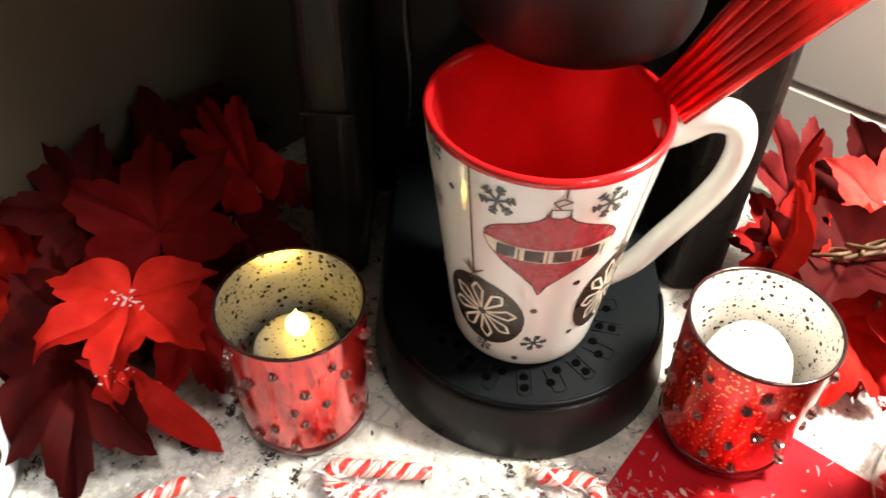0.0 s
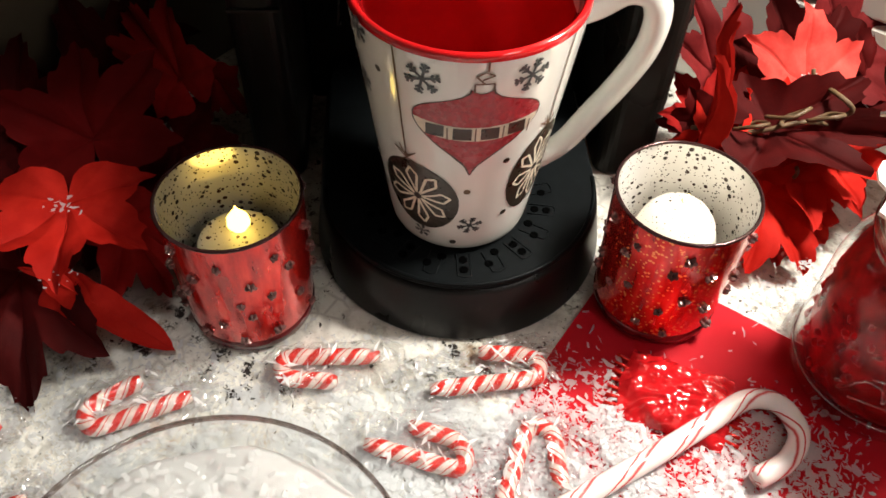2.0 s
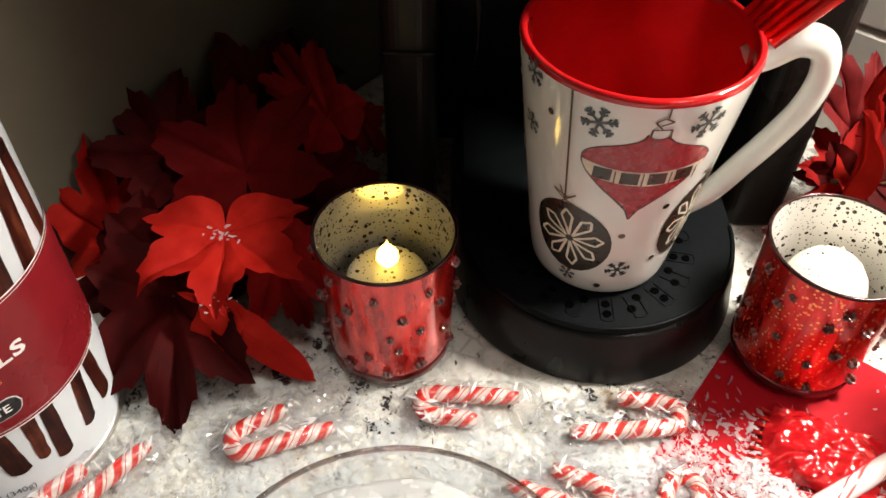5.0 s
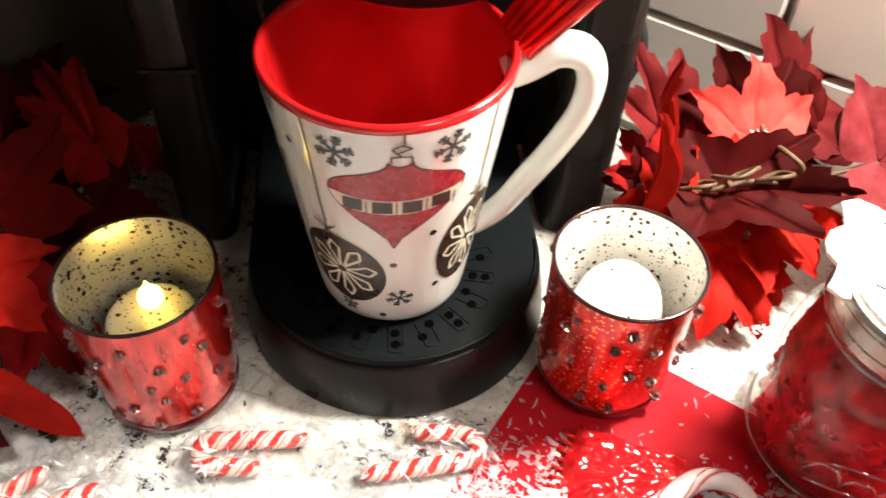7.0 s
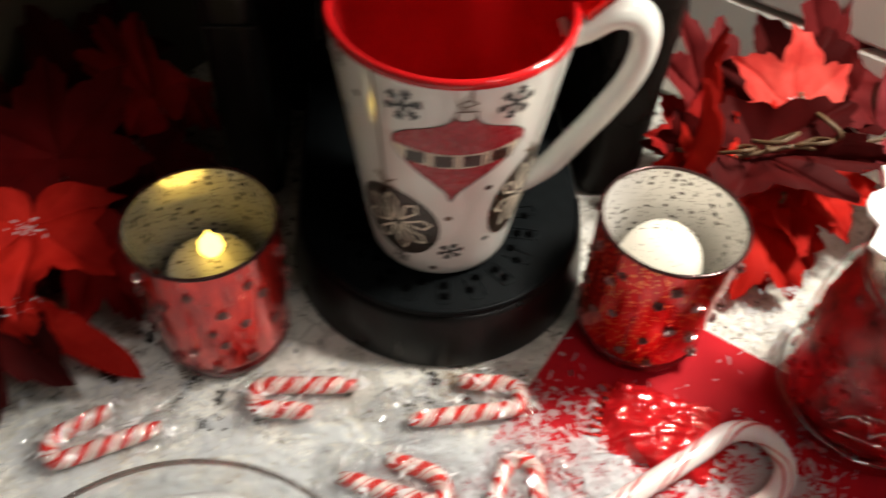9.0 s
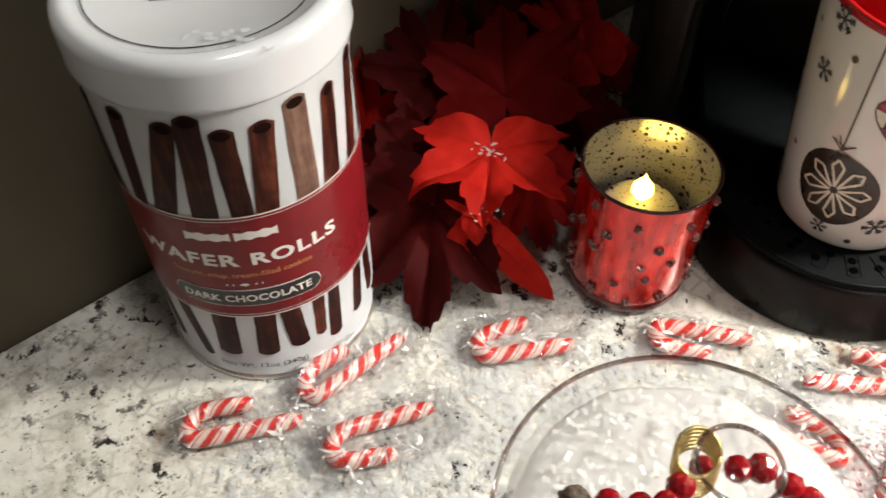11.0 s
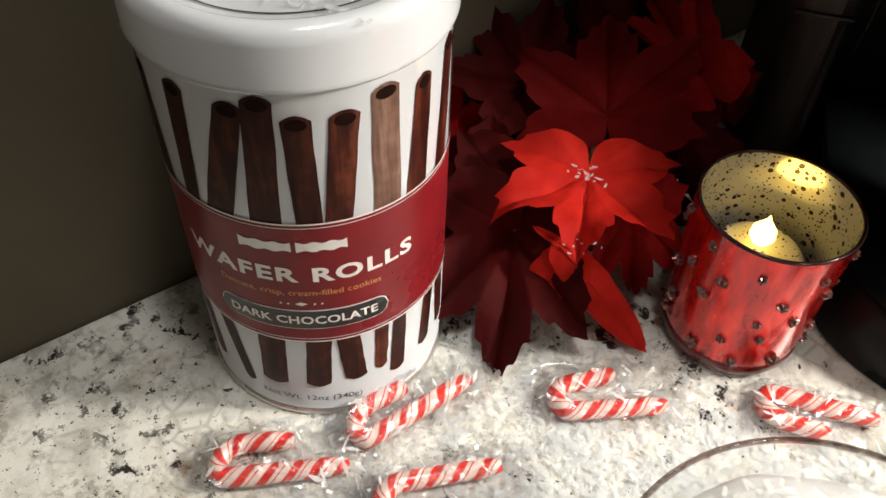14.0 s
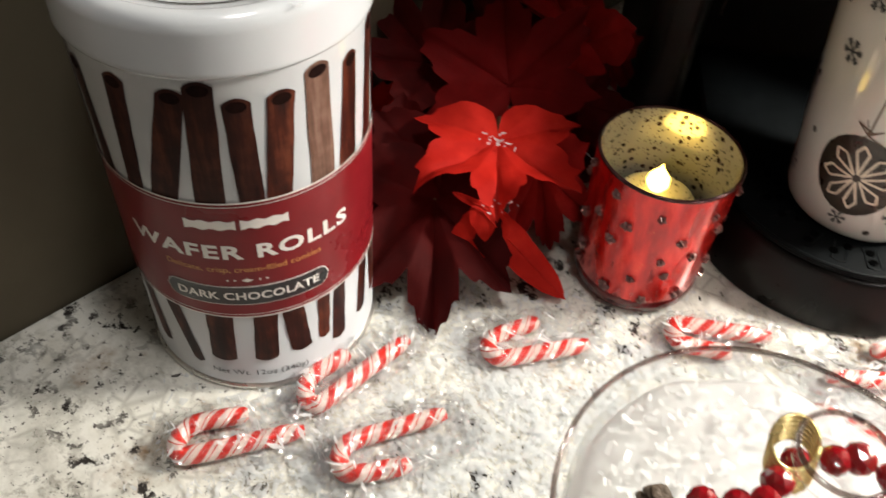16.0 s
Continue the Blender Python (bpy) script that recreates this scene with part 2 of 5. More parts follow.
M = {
    "granite": make_granite(),
    "wall_paint": plain("dark_wall_paint", (0.125, 0.106, 0.074), 0.8, grain=0.06, scale=25, bump=0.15, spec=0.15),
    "room_paint": plain("room_paint", (0.22, 0.20, 0.18), 0.8, scale=10),
    "tile": plain("glazed_tile", (0.86, 0.84, 0.77), 0.12, grain=0.02, scale=14, bump=0.02, coat=0.5),
    "grout": plain("grout", (0.66, 0.63, 0.56), 0.9, scale=200, bump=0.3),
    "black_plastic": plain("gloss_black_plastic", (0.012, 0.010, 0.0085), 0.30, grain=0.2, scale=30, bump=0.02, spec=0.12),
    "satin_black": plain("satin_black_plastic", (0.014, 0.0125, 0.0115), 0.36, grain=0.2, scale=120, bump=0.06, spec=0.24),
    "tray_black": plain("tray_plastic", (0.0035, 0.0045, 0.005), 0.48, grain=0.2, scale=160, bump=0.05, spec=0.08),
    "reservoir": plain("smoked_plastic", (0.013, 0.0115, 0.010), 0.34, grain=0.15, scale=40, bump=0.03, spec=0.2),
    # lighter than the body plastic: the highlight on its edge is in this colour
    "highlight_grey": plain("grey_highlight", (0.09, 0.08, 0.07), 0.25, grain=0.2, scale=60, bump=0.02, coat=0.4),
    "foot_black": plain("foot_plastic", (0.0055, 0.005, 0.0048), 0.30, grain=0.2, scale=90, bump=0.04, spec=0.18),
    "hole": plain("hole_black", (0.001, 0.001, 0.001), 0.95, bump=0, spec=0.0),
    "ceramic": plain("white_ceramic", (0.76, 0.765, 0.71), 0.14, grain=0.03, scale=30, bump=0.02, coat=0.6),
    "red_glaze": plain("red_glaze", (0.55, 0.010, 0.012), 0.12, grain=0.10, scale=40, bump=0.02, coat=0.6),
    "print_red": plain("red_print", (0.36, 0.025, 0.035), 0.25, grain=0.30, scale=500, bump=0.1),
    "print_black": plain("black_print", (0.028, 0.020, 0.012), 0.3, grain=0.3, scale=400, bump=0.1),
    "print_grey": plain("grey_print", (0.045, 0.052, 0.052), 0.3, grain=0.2, scale=400, bump=0.05),
    "print_brown": plain("brown_print", (0.11, 0.065, 0.03), 0.35, grain=0.2, scale=300, bump=0.05),
    "print_white": plain("cream_print", (0.72, 0.66, 0.52), 0.3, grain=0.1, scale=300, bump=0.05),
    "tin_white": plain("white_tinplate", (0.58, 0.605, 0.63), 0.20, grain=0.03, scale=20, bump=0.03, coat=0.4),
    "tin_metal": plain("bare_tinplate", (0.62, 0.60, 0.57), 0.28, metal=0.9, grain=0.1, scale=60, bump=0.05),
    "tin_red": plain("red_label", (0.185, 0.009, 0.013), 0.30, grain=0.10, scale=60, bump=0.03, spec=0.25),
    "label_white": plain("label_white", (0.80, 0.77, 0.73), 0.3, grain=0.03, scale=60, bump=0),
    "label_gold": plain("label_gold", (0.62, 0.30, 0.08), 0.35, grain=0.1, scale=60, bump=0),
    "label_black": plain("label_black", (0.012, 0.012, 0.014), 0.3, grain=0.1, scale=60, bump=0),
    "wafer": make_wafer("chocolate_wafer_print", (0.012, 0.002, 0.0015), (0.036, 0.007, 0.004), (0.095, 0.024, 0.011)),
    "wafer_dark": plain("wafer_hollow", (0.012, 0.004, 0.003), 0.7, grain=0.4, scale=300, bump=0, spec=0.05),
    "wafer_red": make_wafer("red_wafer_print", (0.016, 0.004, 0.003), (0.060, 0.012, 0.006), (0.15, 0.040, 0.018)),
    "wafer_light": make_wafer("light_wafer_print", (0.07, 0.032, 0.022), (0.16, 0.085, 0.060), (0.26, 0.16, 0.12)),
    "leaf_bright": make_leaf("leaf_bright", (0.44, 0.008, 0.004), (0.68, 0.026, 0.014)),
    "leaf_coral": make_leaf("leaf_coral", (0.62, 0.035, 0.028), (0.80, 0.11, 0.085)),
    "leaf_red": make_leaf("leaf_red", (0.30, 0.006, 0.006), (0.50, 0.020, 0.015)),
    # dark red taken deeper: shade among the inner and back leaves is in this colour
    "leaf_dark_shade": make_leaf("leaf_dark_shade", (0.050, 0.001, 0.0008), (0.095, 0.002, 0.0018)),
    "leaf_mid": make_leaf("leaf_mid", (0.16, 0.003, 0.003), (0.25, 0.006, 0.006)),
    "leaf_wine": make_leaf("leaf_wine", (0.13, 0.008, 0.009), (0.24, 0.022, 0.022)),
    "leaf_dusty": make_leaf("leaf_dusty", (0.17, 0.014, 0.018), (0.34, 0.055, 0.062)),
    "stem": plain("brown_stem", (0.09, 0.05, 0.02), 0.6, grain=0.3, scale=200, bump=0.2),
    "mercury": make_mercury("mercury_glass", (0.60, 0.585, 0.55), 0.40, 0.55),
    "mercury_pale": make_mercury("pale_mercury_glass", (0.88, 0.86, 0.82), 0.38, 0.25),
    "red_glass": make_red_glass("red_mercury_glass", 0.24),
    "red_glass_gold": make_red_glass("flecked_red_glass", 0.46),
    "rim_dark": plain("dark_rim", (0.05, 0.02, 0.02), 0.15, metal=0.6, bump=0),
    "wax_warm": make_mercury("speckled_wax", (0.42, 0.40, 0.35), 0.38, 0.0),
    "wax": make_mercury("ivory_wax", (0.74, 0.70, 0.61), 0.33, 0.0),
    "flame": make_glow("led_flame", (1.0, 0.68, 0.13), 8.0),
    "flame_pale": make_glow("pale_led_flame", (1.0, 0.78, 0.40), 3.0),
    "dark_glass": plain("dark_red_glass", (0.085, 0.003, 0.004), 0.10, grain=0.3, scale=120, bump=0.03, coat=0.25),
    "sugar": make_leaf("white_sugar", (0.42, 0.42, 0.39), (0.74, 0.74, 0.71), 0.0, 0.5),
    "crystal": plain("clear_rhinestone", (0.25, 0.14, 0.13), 0.10, metal=0.55, grain=0.2, scale=200, bump=0),
    "snow": make_shreds("plastic_snow", (0.84, 0.86, 0.87), 0.42),
    "cloudy": make_shreds("cloudy_shreds", (0.93, 0.935, 0.93), 0.35),
    "candy": make_candy("mini_candy", 105.0, (0.84, 0.67, 0.61), (0.70, 0.035, 0.026), 0.46, True, 2.0, 0.5),
    "candy_big": make_candy("large_candy", 30.0, (0.82, 0.72, 0.69), (0.58, 0.06, 0.06), 0.135, True, 2.0),
    "film": make_film("cellophane", (0.965, 0.965, 0.965), 0.10, 1.45, 0.13, 230.0, 0.6),
    "glass": make_film("clear_glass", (0.975, 0.98, 0.978), 0.01, 1.5, 0.0),
    "rim_glass": make_film("rim_glass", (0.60, 0.54, 0.52), 0.03, 1.5, 0.10),
    # milky white for the slivers that stand in for glints on the wrappers
    "glint_film": make_shreds("cellophane_glint", (0.95, 0.95, 0.95), 0.12),
    "glass_edge": make_film("glass_edge", (0.84, 0.86, 0.85), 0.06, 1.5, 0.22),
    "red_film": make_film("red_cellophane", (0.75, 0.03, 0.04), 0.06, 1.6, 0.05, 160.0),
    "red_sweet": plain("red_sweets", (0.34, 0.006, 0.009), 0.45, grain=0.75, scale=95, coat=0.0, spec=0.2),
    "card": plain("red_card", (0.42, 0.007, 0.014), 0.65, grain=0.06, scale=40, bump=0.08, spec=0.12),
    "berry": plain("glossy_berry", (0.24, 0.004, 0.008), 0.12, grain=0.25, scale=120, bump=0.02, coat=0.7),
    "gold": plain("gold_cord", (0.85, 0.68, 0.30), 0.25, metal=0.75, grain=0.15, scale=200),
    "cone": plain("pine_cone", (0.10, 0.07, 0.045), 0.7, grain=0.4, scale=200, bump=0.3),
    "steel": plain("jar_band", (0.33, 0.30, 0.27), 0.24, metal=0.95, grain=0.1, scale=40),
    "tag": plain("white_wood_tag", (0.88, 0.87, 0.85), 0.45, grain=0.03, scale=80, bump=0.05),
    "ink": plain("grey_ink", (0.05, 0.05, 0.055), 0.5, bump=0),
    "cord": plain("cord_rubber", (0.012, 0.012, 0.012), 0.45),
    "red_foil": plain("red_foil", (0.62, 0.018, 0.012), 0.22, metal=0.45, grain=0.25, scale=90, bump=0.1),
    "sweet_foil": plain("sweet_foil", (0.60, 0.012, 0.016), 0.10, metal=0.25, grain=0.25, scale=90, bump=0.15, coat=1.0),
    "bottom_wood": plain("cabinet_paint", (0.10, 0.08, 0.06), 0.5, scale=20),
    "floor_wood": plain("floor_wood", (0.18, 0.11, 0.06), 0.4, grain=0.3, scale=12),
}


# ---- mesh helpers ----
def thing(name, at, label, category, group="", kind="", turn=0.0):
    ob = new(name)
    ob.empty_display_size = 0.01
    ob.matrix_world = pose(*at, 0, 0, turn)
    return tagged(ob, label, category, group, kind)


def part(name, bm, material, parent=None, label="", smooth=True):
    me = bpy.data.meshes.new(name)
    bm.to_mesh(me)
    bm.free()
    me.materials.append(M[material])
    if smooth:
        me.shade_smooth()
    ob = new(name, me)
    ob.parent = parent
    return tagged(ob, label)


def lathe(profile, seg=48, closed=False):
    bm = bmesh.new()
    rings = []
    for r, z in profile:
        if r < 1e-6:
            rings.append([bm.verts.new((0, 0, z))])
        else:
            rings.append([bm.verts.new((r * math.sin(2 * math.pi * k / seg), -r * math.cos(2 * math.pi * k / seg), z)) for k in range(seg)])
    pairs = list(zip(rings, rings[1:])) + ([(rings[-1], rings[0])] if closed else [])
    for a, b in pairs:
        for k in range(seg):
            j = (k + 1) % seg
            if len(a) == 1 and len(b) == 1:
                continue
            if len(a) == 1:
                bm.faces.new((a[0], b[j], b[k]))
            elif len(b) == 1:
                bm.faces.new((a[k], a[j], b[0]))
            else:
                bm.faces.new((a[k], a[j], b[j], b[k]))
    bmesh.ops.recalc_face_normals(bm, faces=bm.faces)
    return bm


def tube(points, radius, seg=10, flat=1.0, bm=None):
    """A round stick along points; radius a number or one a point. UV: metres along, turns round."""
    own = bm or bmesh.new()
    uv = own.loops.layers.uv.verify()
    pts = [Vector(p) for p in points]
    rad = radius if isinstance(radius, (list, tuple)) else [radius] * len(pts)
    rings, along = [], [0.0]
    for a, b in zip(pts, pts[1:]):
        along.append(along[-1] + (b - a).length)
    side = None
    for k, p in enumerate(pts):
        d = (pts[min(k + 1, len(pts) - 1)] - pts[max(k - 1, 0)]).normalized()
        if side is None:
            side = d.orthogonal().normalized()
        side = (side - d * side.dot(d)).normalized()
        up = d.cross(side)
        rings.append([own.verts.new(p + rad[k] * (side * math.cos(2 * math.pi * j / seg) + up * (flat * math.sin(2 * math.pi * j / seg)))) for j in range(seg)])
    for k in range(len(rings) - 1):
        for j in range(seg):
            i = (j + 1) % seg
            f = own.faces.new((rings[k][j], rings[k][i], rings[k + 1][i], rings[k + 1][j]))
            for lp, (u, v) in zip(f.loops, ((along[k], j / seg), (along[k], (j + 1) / seg), (along[k + 1], (j + 1) / seg), (along[k + 1], j / seg))):
                lp[uv].uv = (u, v)
    for ring, u in ((rings[0][::-1], along[0]), (rings[-1], along[-1])):
        f = own.faces.new(ring)
        for j, lp in enumerate(f.loops):
            lp[uv].uv = (u, j / seg)
    return own


def smooth_path(points, n=10):
    """A curve through all the points."""
    p = [Vector(q) for q in points]
    p = [2 * p[0] - p[1], *p, 2 * p[-1] - p[-2]]
    out = []
    for a, b, c, d in zip(p, p[1:], p[2:], p[3:]):
        for k in range(n):
            t = k / n
            out.append(0.5 * (2 * b + (c - a) * t + (2 * a - 5 * b + 4 * c - d) * t * t + (3 * b - a - 3 * c + d) * t ** 3))
    return out + [p[-2]]


def box(x0, y0, z0, x1, y1, z1, bevel=0.002, seg=2, bm=None):
    own = bmesh.new()
    bmesh.ops.create_cube(own, size=1)
    for v in own.verts:
        v.co = Vector(((x0 + x1) / 2 + v.co.x * (x1 - x0), (y0 + y1) / 2 + v.co.y * (y1 - y0), (z0 + z1) / 2 + v.co.z * (z1 - z0)))
    if bevel:
        bmesh.ops.bevel(own, geom=own.edges[:], offset=bevel, segments=seg, affect="EDGES", profile=0.5)
    if bm is None:
        return own
    me = bpy.data.meshes.new("tmp")
    own.to_mesh(me)
    own.free()
    bm.from_mesh(me)
    bpy.data.meshes.remove(me)
    return bm


def prism(outline, z0, z1, bevel=0.0, seg=2):
    bm = bmesh.new()
    f = bm.faces.new([bm.verts.new((x, y, z0)) for x, y in outline])
    r = bmesh.ops.extrude_face_region(bm, geom=[f])
    for v in r["geom"]:
        if isinstance(v, bmesh.types.BMVert):
            v.co.z = z1
    bmesh.ops.recalc_face_normals(bm, faces=bm.faces)
    if bevel:
        es = [e for e in bm.edges if abs(e.verts[0].co.z - e.verts[1].co.z) < 1e-6]
        bmesh.ops.bevel(bm, geom=es, offset=bevel, segments=seg, affect="EDGES", profile=0.5)
    return bm


class Wrap:
    """Lays flat print on a round wall: angle in degrees from the front, height in metres."""
    def __init__(self, radius_at, off=0.00025):
        self.r, self.off = radius_at, off

    def at(self, deg, z):
        a, r = radians(deg), self.r(z) + self.off
        return Vector((r * math.sin(a), -r * math.cos(a), z))

    def near(self, deg, z, s, h):
        return self.at(deg + math.degrees(s / self.r(z)), z + h)

    def grid(self, bm, f, nu=6, nv=6):
        vs = [[bm.verts.new(f(i / nu, j / nv)) for i in range(nu + 1)] for j in range(nv + 1)]
        for j in range(nv):
            for i in range(nu):
                bm.faces.new((vs[j][i], vs[j][i + 1], vs[j + 1][i + 1], vs[j + 1][i]))
        return bm

    def line(self, bm, deg, z, a, b, w, n=3):
        """A stroke between two flat points (s, h) round the centre."""
        d = Vector((b[0] - a[0], b[1] - a[1]))
        nrm = Vector((-d.y, d.x)).normalized() * w / 2

        def f(u, v):
            return self.near(deg, z, a[0] + d.x * v + nrm.x * (2 * u - 1), a[1] + d.y * v + nrm.y * (2 * u - 1))
        return self.grid(bm, f, 1, n)

    def disc(self, bm, deg, z, rx, rz, seg=16, rings=3, tilt=0.0):
        c, s = math.cos(radians(tilt)), math.sin(radians(tilt))
        mid = bm.verts.new(self.near(deg, z, 0, 0))
        last = None
        for k in range(1, rings + 1):
            ring = []
            for j in range(seg):
                a = 2 * math.pi * j / seg
                x, y = rx * k / rings * math.cos(a), rz * k / rings * math.sin(a)
                ring.append(bm.verts.new(self.near(deg, z, x * c - y * s, x * s + y * c)))
            for j in range(seg):
                i = (j + 1) % seg
                if last is None:
                    bm.faces.new((mid, ring[j], ring[i]))
                else:
                    bm.faces.new((last[j], ring[j], ring[i], last[i]))
            last = ring
        return bm


def letters(text, size, bold=0.0, spacing=1.0):
    """The built-in font as a flat mesh, centred."""
    cu = bpy.data.curves.new("letters", "FONT")
    cu.body, cu.size, cu.align_x, cu.align_y, cu.offset, cu.space_character = text, size, "CENTER", "CENTER", bold, spacing
    cu.resolution_u = 3
    ob = new("letters", cu)
    me = bpy.data.meshes.new_from_object(ob.evaluated_get(bpy.context.evaluated_depsgraph_get()))
    bpy.data.objects.remove(ob)
    bm = bmesh.new()
    bm.from_mesh(me)
    bpy.data.meshes.remove(me)
    return bm


def wrapped_text(wrap, text, size, deg, z, bend=0.0, stretch=1.0, bold=0.0, spacing=1.0):
    bm = letters(text, size, bold, spacing)
    for v in bm.verts:
        x = v.co.x * stretch
        v.co = wrap.near(deg, z, x, v.co.y + bend * x * x)
    return bm


# ---- the room ----
TURN_W = -39.07


def in_room(name, bm, material, label, smooth=False):
    ob = part(name, bm, material, None, label, smooth)
    ob.matrix_world = pose(0, 0, 0, 0, 0, TURN_W)
    ob["kind"] = "structure"
    return ob


in_room("countertop", box(-0.3606, -0.165, -0.03, 0.84, 0.46, 0.0, 0.004, 3), "granite", "speckled white, grey and brown polished granite countertop")
in_room("base_cabinet", box(-0.36, -0.13, -0.5, 0.84, 0.46, -0.0305, 0.0), "bottom_wood", "painted base cabinet under the granite")
in_room("wall_left", box(-0.42, -0.165, -0.5, -0.361, 0.52, 1.3, 0.0), "wall_paint", "dark taupe painted wall beside the counter")
in_room("wall_back", box(-0.361, 0.467, -0.5, 0.9, 0.52, 1.3, 0.0), "grout", "grouted wall behind the counter")
in_room("wall_left_front", box(-0.42, -0.75, -0.5, -0.38, -0.165, 1.3, 0.0), "room_paint", "plain painted room wall")
in_room("wall_right", box(0.85, -0.75, -0.5, 0.9, 0.467, 1.3, 0.0), "room_paint", "plain painted room wall")
in_room("wall_front", box(-0.42, -0.8, -0.5, 0.9, -0.75, 1.3, 0.0), "room_paint", "plain painted room wall")
in_room("ceiling", box(-0.42, -0.8, 1.3, 0.9, 0.52, 1.34, 0.0), "room_paint", "plain painted ceiling")
# added out of view: blocks the ceiling light from the back corner and rear leaves
in_room("ceiling_soffit", box(-0.361, 0.103, 0.45, 0.85, 0.467, 1.3, 0.0), "bottom_wood", "unseen boxed-in soffit added above the counter to shade the corner")
in_room("floor", box(-0.42, -0.8, -0.54, 0.9, 0.52, -0.5, 0.0), "floor_wood", "brown wooden floor")


# ---- coffee maker ----
def rounded_rect(x0, y0, x1, y1, r, n=6):
    out = []
    for cx, cy, a0 in ((x1 - r, y1 - r, 0), (x0 + r, y1 - r, 90), (x0 + r, y0 + r, 180), (x1 - r, y0 + r, 270)):
        for k in range(n + 1):
            a = radians(a0 + 90 * k / n)
            out.append((cx + r * math.cos(a), cy + r * math.sin(a)))
    return out


def coffee_maker():
    cx, cy = 0.0545, 0.2965
    t = thing("coffee_maker", (cx, cy, 0), "black plastic single-serve coffee maker standing on the granite", "coffee maker")

    def L(x0, y0, x1, y1):
        return x0 - cx, y0 - cy, x1 - cx, y1 - cy
    # foot with a round front
    R = 0.0765
    foot = [(R * math.sin(radians(a)), -R * math.cos(radians(a))) for a in range(-90, 91, 5)]
    foot = foot + [(R, 0.10), (-R, 0.10)]
    fb = prism(foot, 0.0, 0.0332, 0.003, 3)
    for v in fb.verts:
        f = max(0.0, v.co.z / 0.0332)
        v.co.x *= 1 - 0.072 * f
        if v.co.y < 0:
            v.co.y *= 1 - 0.072 * f
    part("base", fb, "foot_black", t)
    R2 = 0.0700
    tray = [(R2 * math.sin(radians(a)), -R2 * math.cos(radians(a))) for a in range(-90, 91, 5)] + [(R2, 0.106), (-R2, 0.106)]
    plate = part("drip_tray", prism(tray, 0.0335, 0.0360, 0.0010), "tray_black", t, "removable black drip tray with drain holes", False)
    lip = [(x * 0.985, y * 0.985, 0.0362) for x, y in tray[:-2]]
    part("tray_lip", tube(lip, 0.0011, 6), "tray_black", t)
    # rays of drain holes round the mug, each pair in its own shallow frame
    hub = Vector((-0.002, -0.0155, 0.0362))
    for k, a in enumerate(range(-100, 101, 20)):
        d = Vector((math.sin(radians(a)), -math.cos(radians(a)), 0))
        e = Vector((d.y, -d.x, 0))
        for r in (0.0385, 0.0445) if k % 2 == 1 else (0.0400, 0.0400):
            off = 0.0 if k % 2 == 1 else 0.0028
            h = part("drain_hole", lathe([(0.0021, 0.0), (0.0021, 0.00025), (0.0, 0.00025)], 12), "hole", plate, "", False)
            h.location = hub + d * (r + off) + e * off
            if off:
                h = part("drain_hole", lathe([(0.0021, 0.0), (0.0021, 0.00025), (0.0, 0.00025)], 12), "hole", plate, "", False)
                h.location = hub + d * (r - off) - e * off
                break
        rim = [hub + d * 0.0350 + e * 0.0032, hub + d * 0.0480 + e * 0.0032, hub + d * 0.0490, hub + d * 0.0480 - e * 0.0032, hub + d * 0.0350 - e * 0.0032]
        part("tray_rib", tube(rim, 0.00028, 5), "tray_black", plate)
    # body: back column, cheeks and the head
    x0, y0, x1, y1 = L(-0.032, 0.408, 0.140, 0.452)
    part("back_column", prism(rounded_rect(x0, y0, x1, y1, 0.006), 0.0, 0.30, 0.003), "black_plastic", t, "", False)
    x0, y0, x1, y1 = L(0.136, 0.333, 0.170, 0.450)
    part("right_cheek", prism(rounded_rect(x0, y0, x1, y1, 0.010), 0.0, 0.32, 0.003), "black_plastic", t, "", False)
    x0, y0, x1, y1 = L(-0.058, 0.335, -0.030, 0.452)
    res = part("water_reservoir", prism(rounded_rect(x0, y0, x1, y1, 0.010), 0.0, 0.30, 0.003), "reservoir", t, "smoked plastic water reservoir", False)
    x0, y0, x1, y1 = L(-0.0565, 0.3335, -0.0315, 0.336)
    part("water_line", box(x0, y0, 0.112, x1, y1, 0.1135, 0.0003), "satin_black", res)
    # highlight streak on the edge by the tank, modelled as a pale strip, ragged along its length
    sx, sy, sz = -0.0092 - cx, 0.396 - cy, 0.062
    strip = [Vector((sx + 0.0012 * math.sin(7.0 * f), sy + 0.002 * math.sin(3.0 * f), sz + 0.11 * f)) for f in [k / 14 for k in range(15)]]
    part("trim_strip", tube(strip, [0.0004 + 0.0016 * abs(math.sin(2.2 + 5.1 * k / 14)) for k in range(15)], 6, 0.4), "highlight_grey", t, "pale highlight streak along the edge beside the water tank")
    head = [(0.0, 0.165), (0.034, 0.1652), (0.044, 0.1665), (0.0500, 0.171), (0.0525, 0.178), (0.0545, 0.21), (0.056, 0.30), (0.0, 0.30)]
    hd = part("brew_head", lathe(head, 56), "satin_black", t, "rounded black brew head")
    hd.location = (0.066 - cx, 0.339 - cy, 0)
    x0, y0, x1, y1 = L(-0.054, 0.34, 0.170, 0.452)
    part("top_housing", prism(rounded_rect(x0, y0, x1, y1, 0.015), 0.30, 0.34, 0.006), "black_plastic", t, "", False)
    return t


coffee_maker()
cord = thing("power_cord", (0.178, 0.40, 0.0), "black rubber power cord behind the coffee maker", "cord")
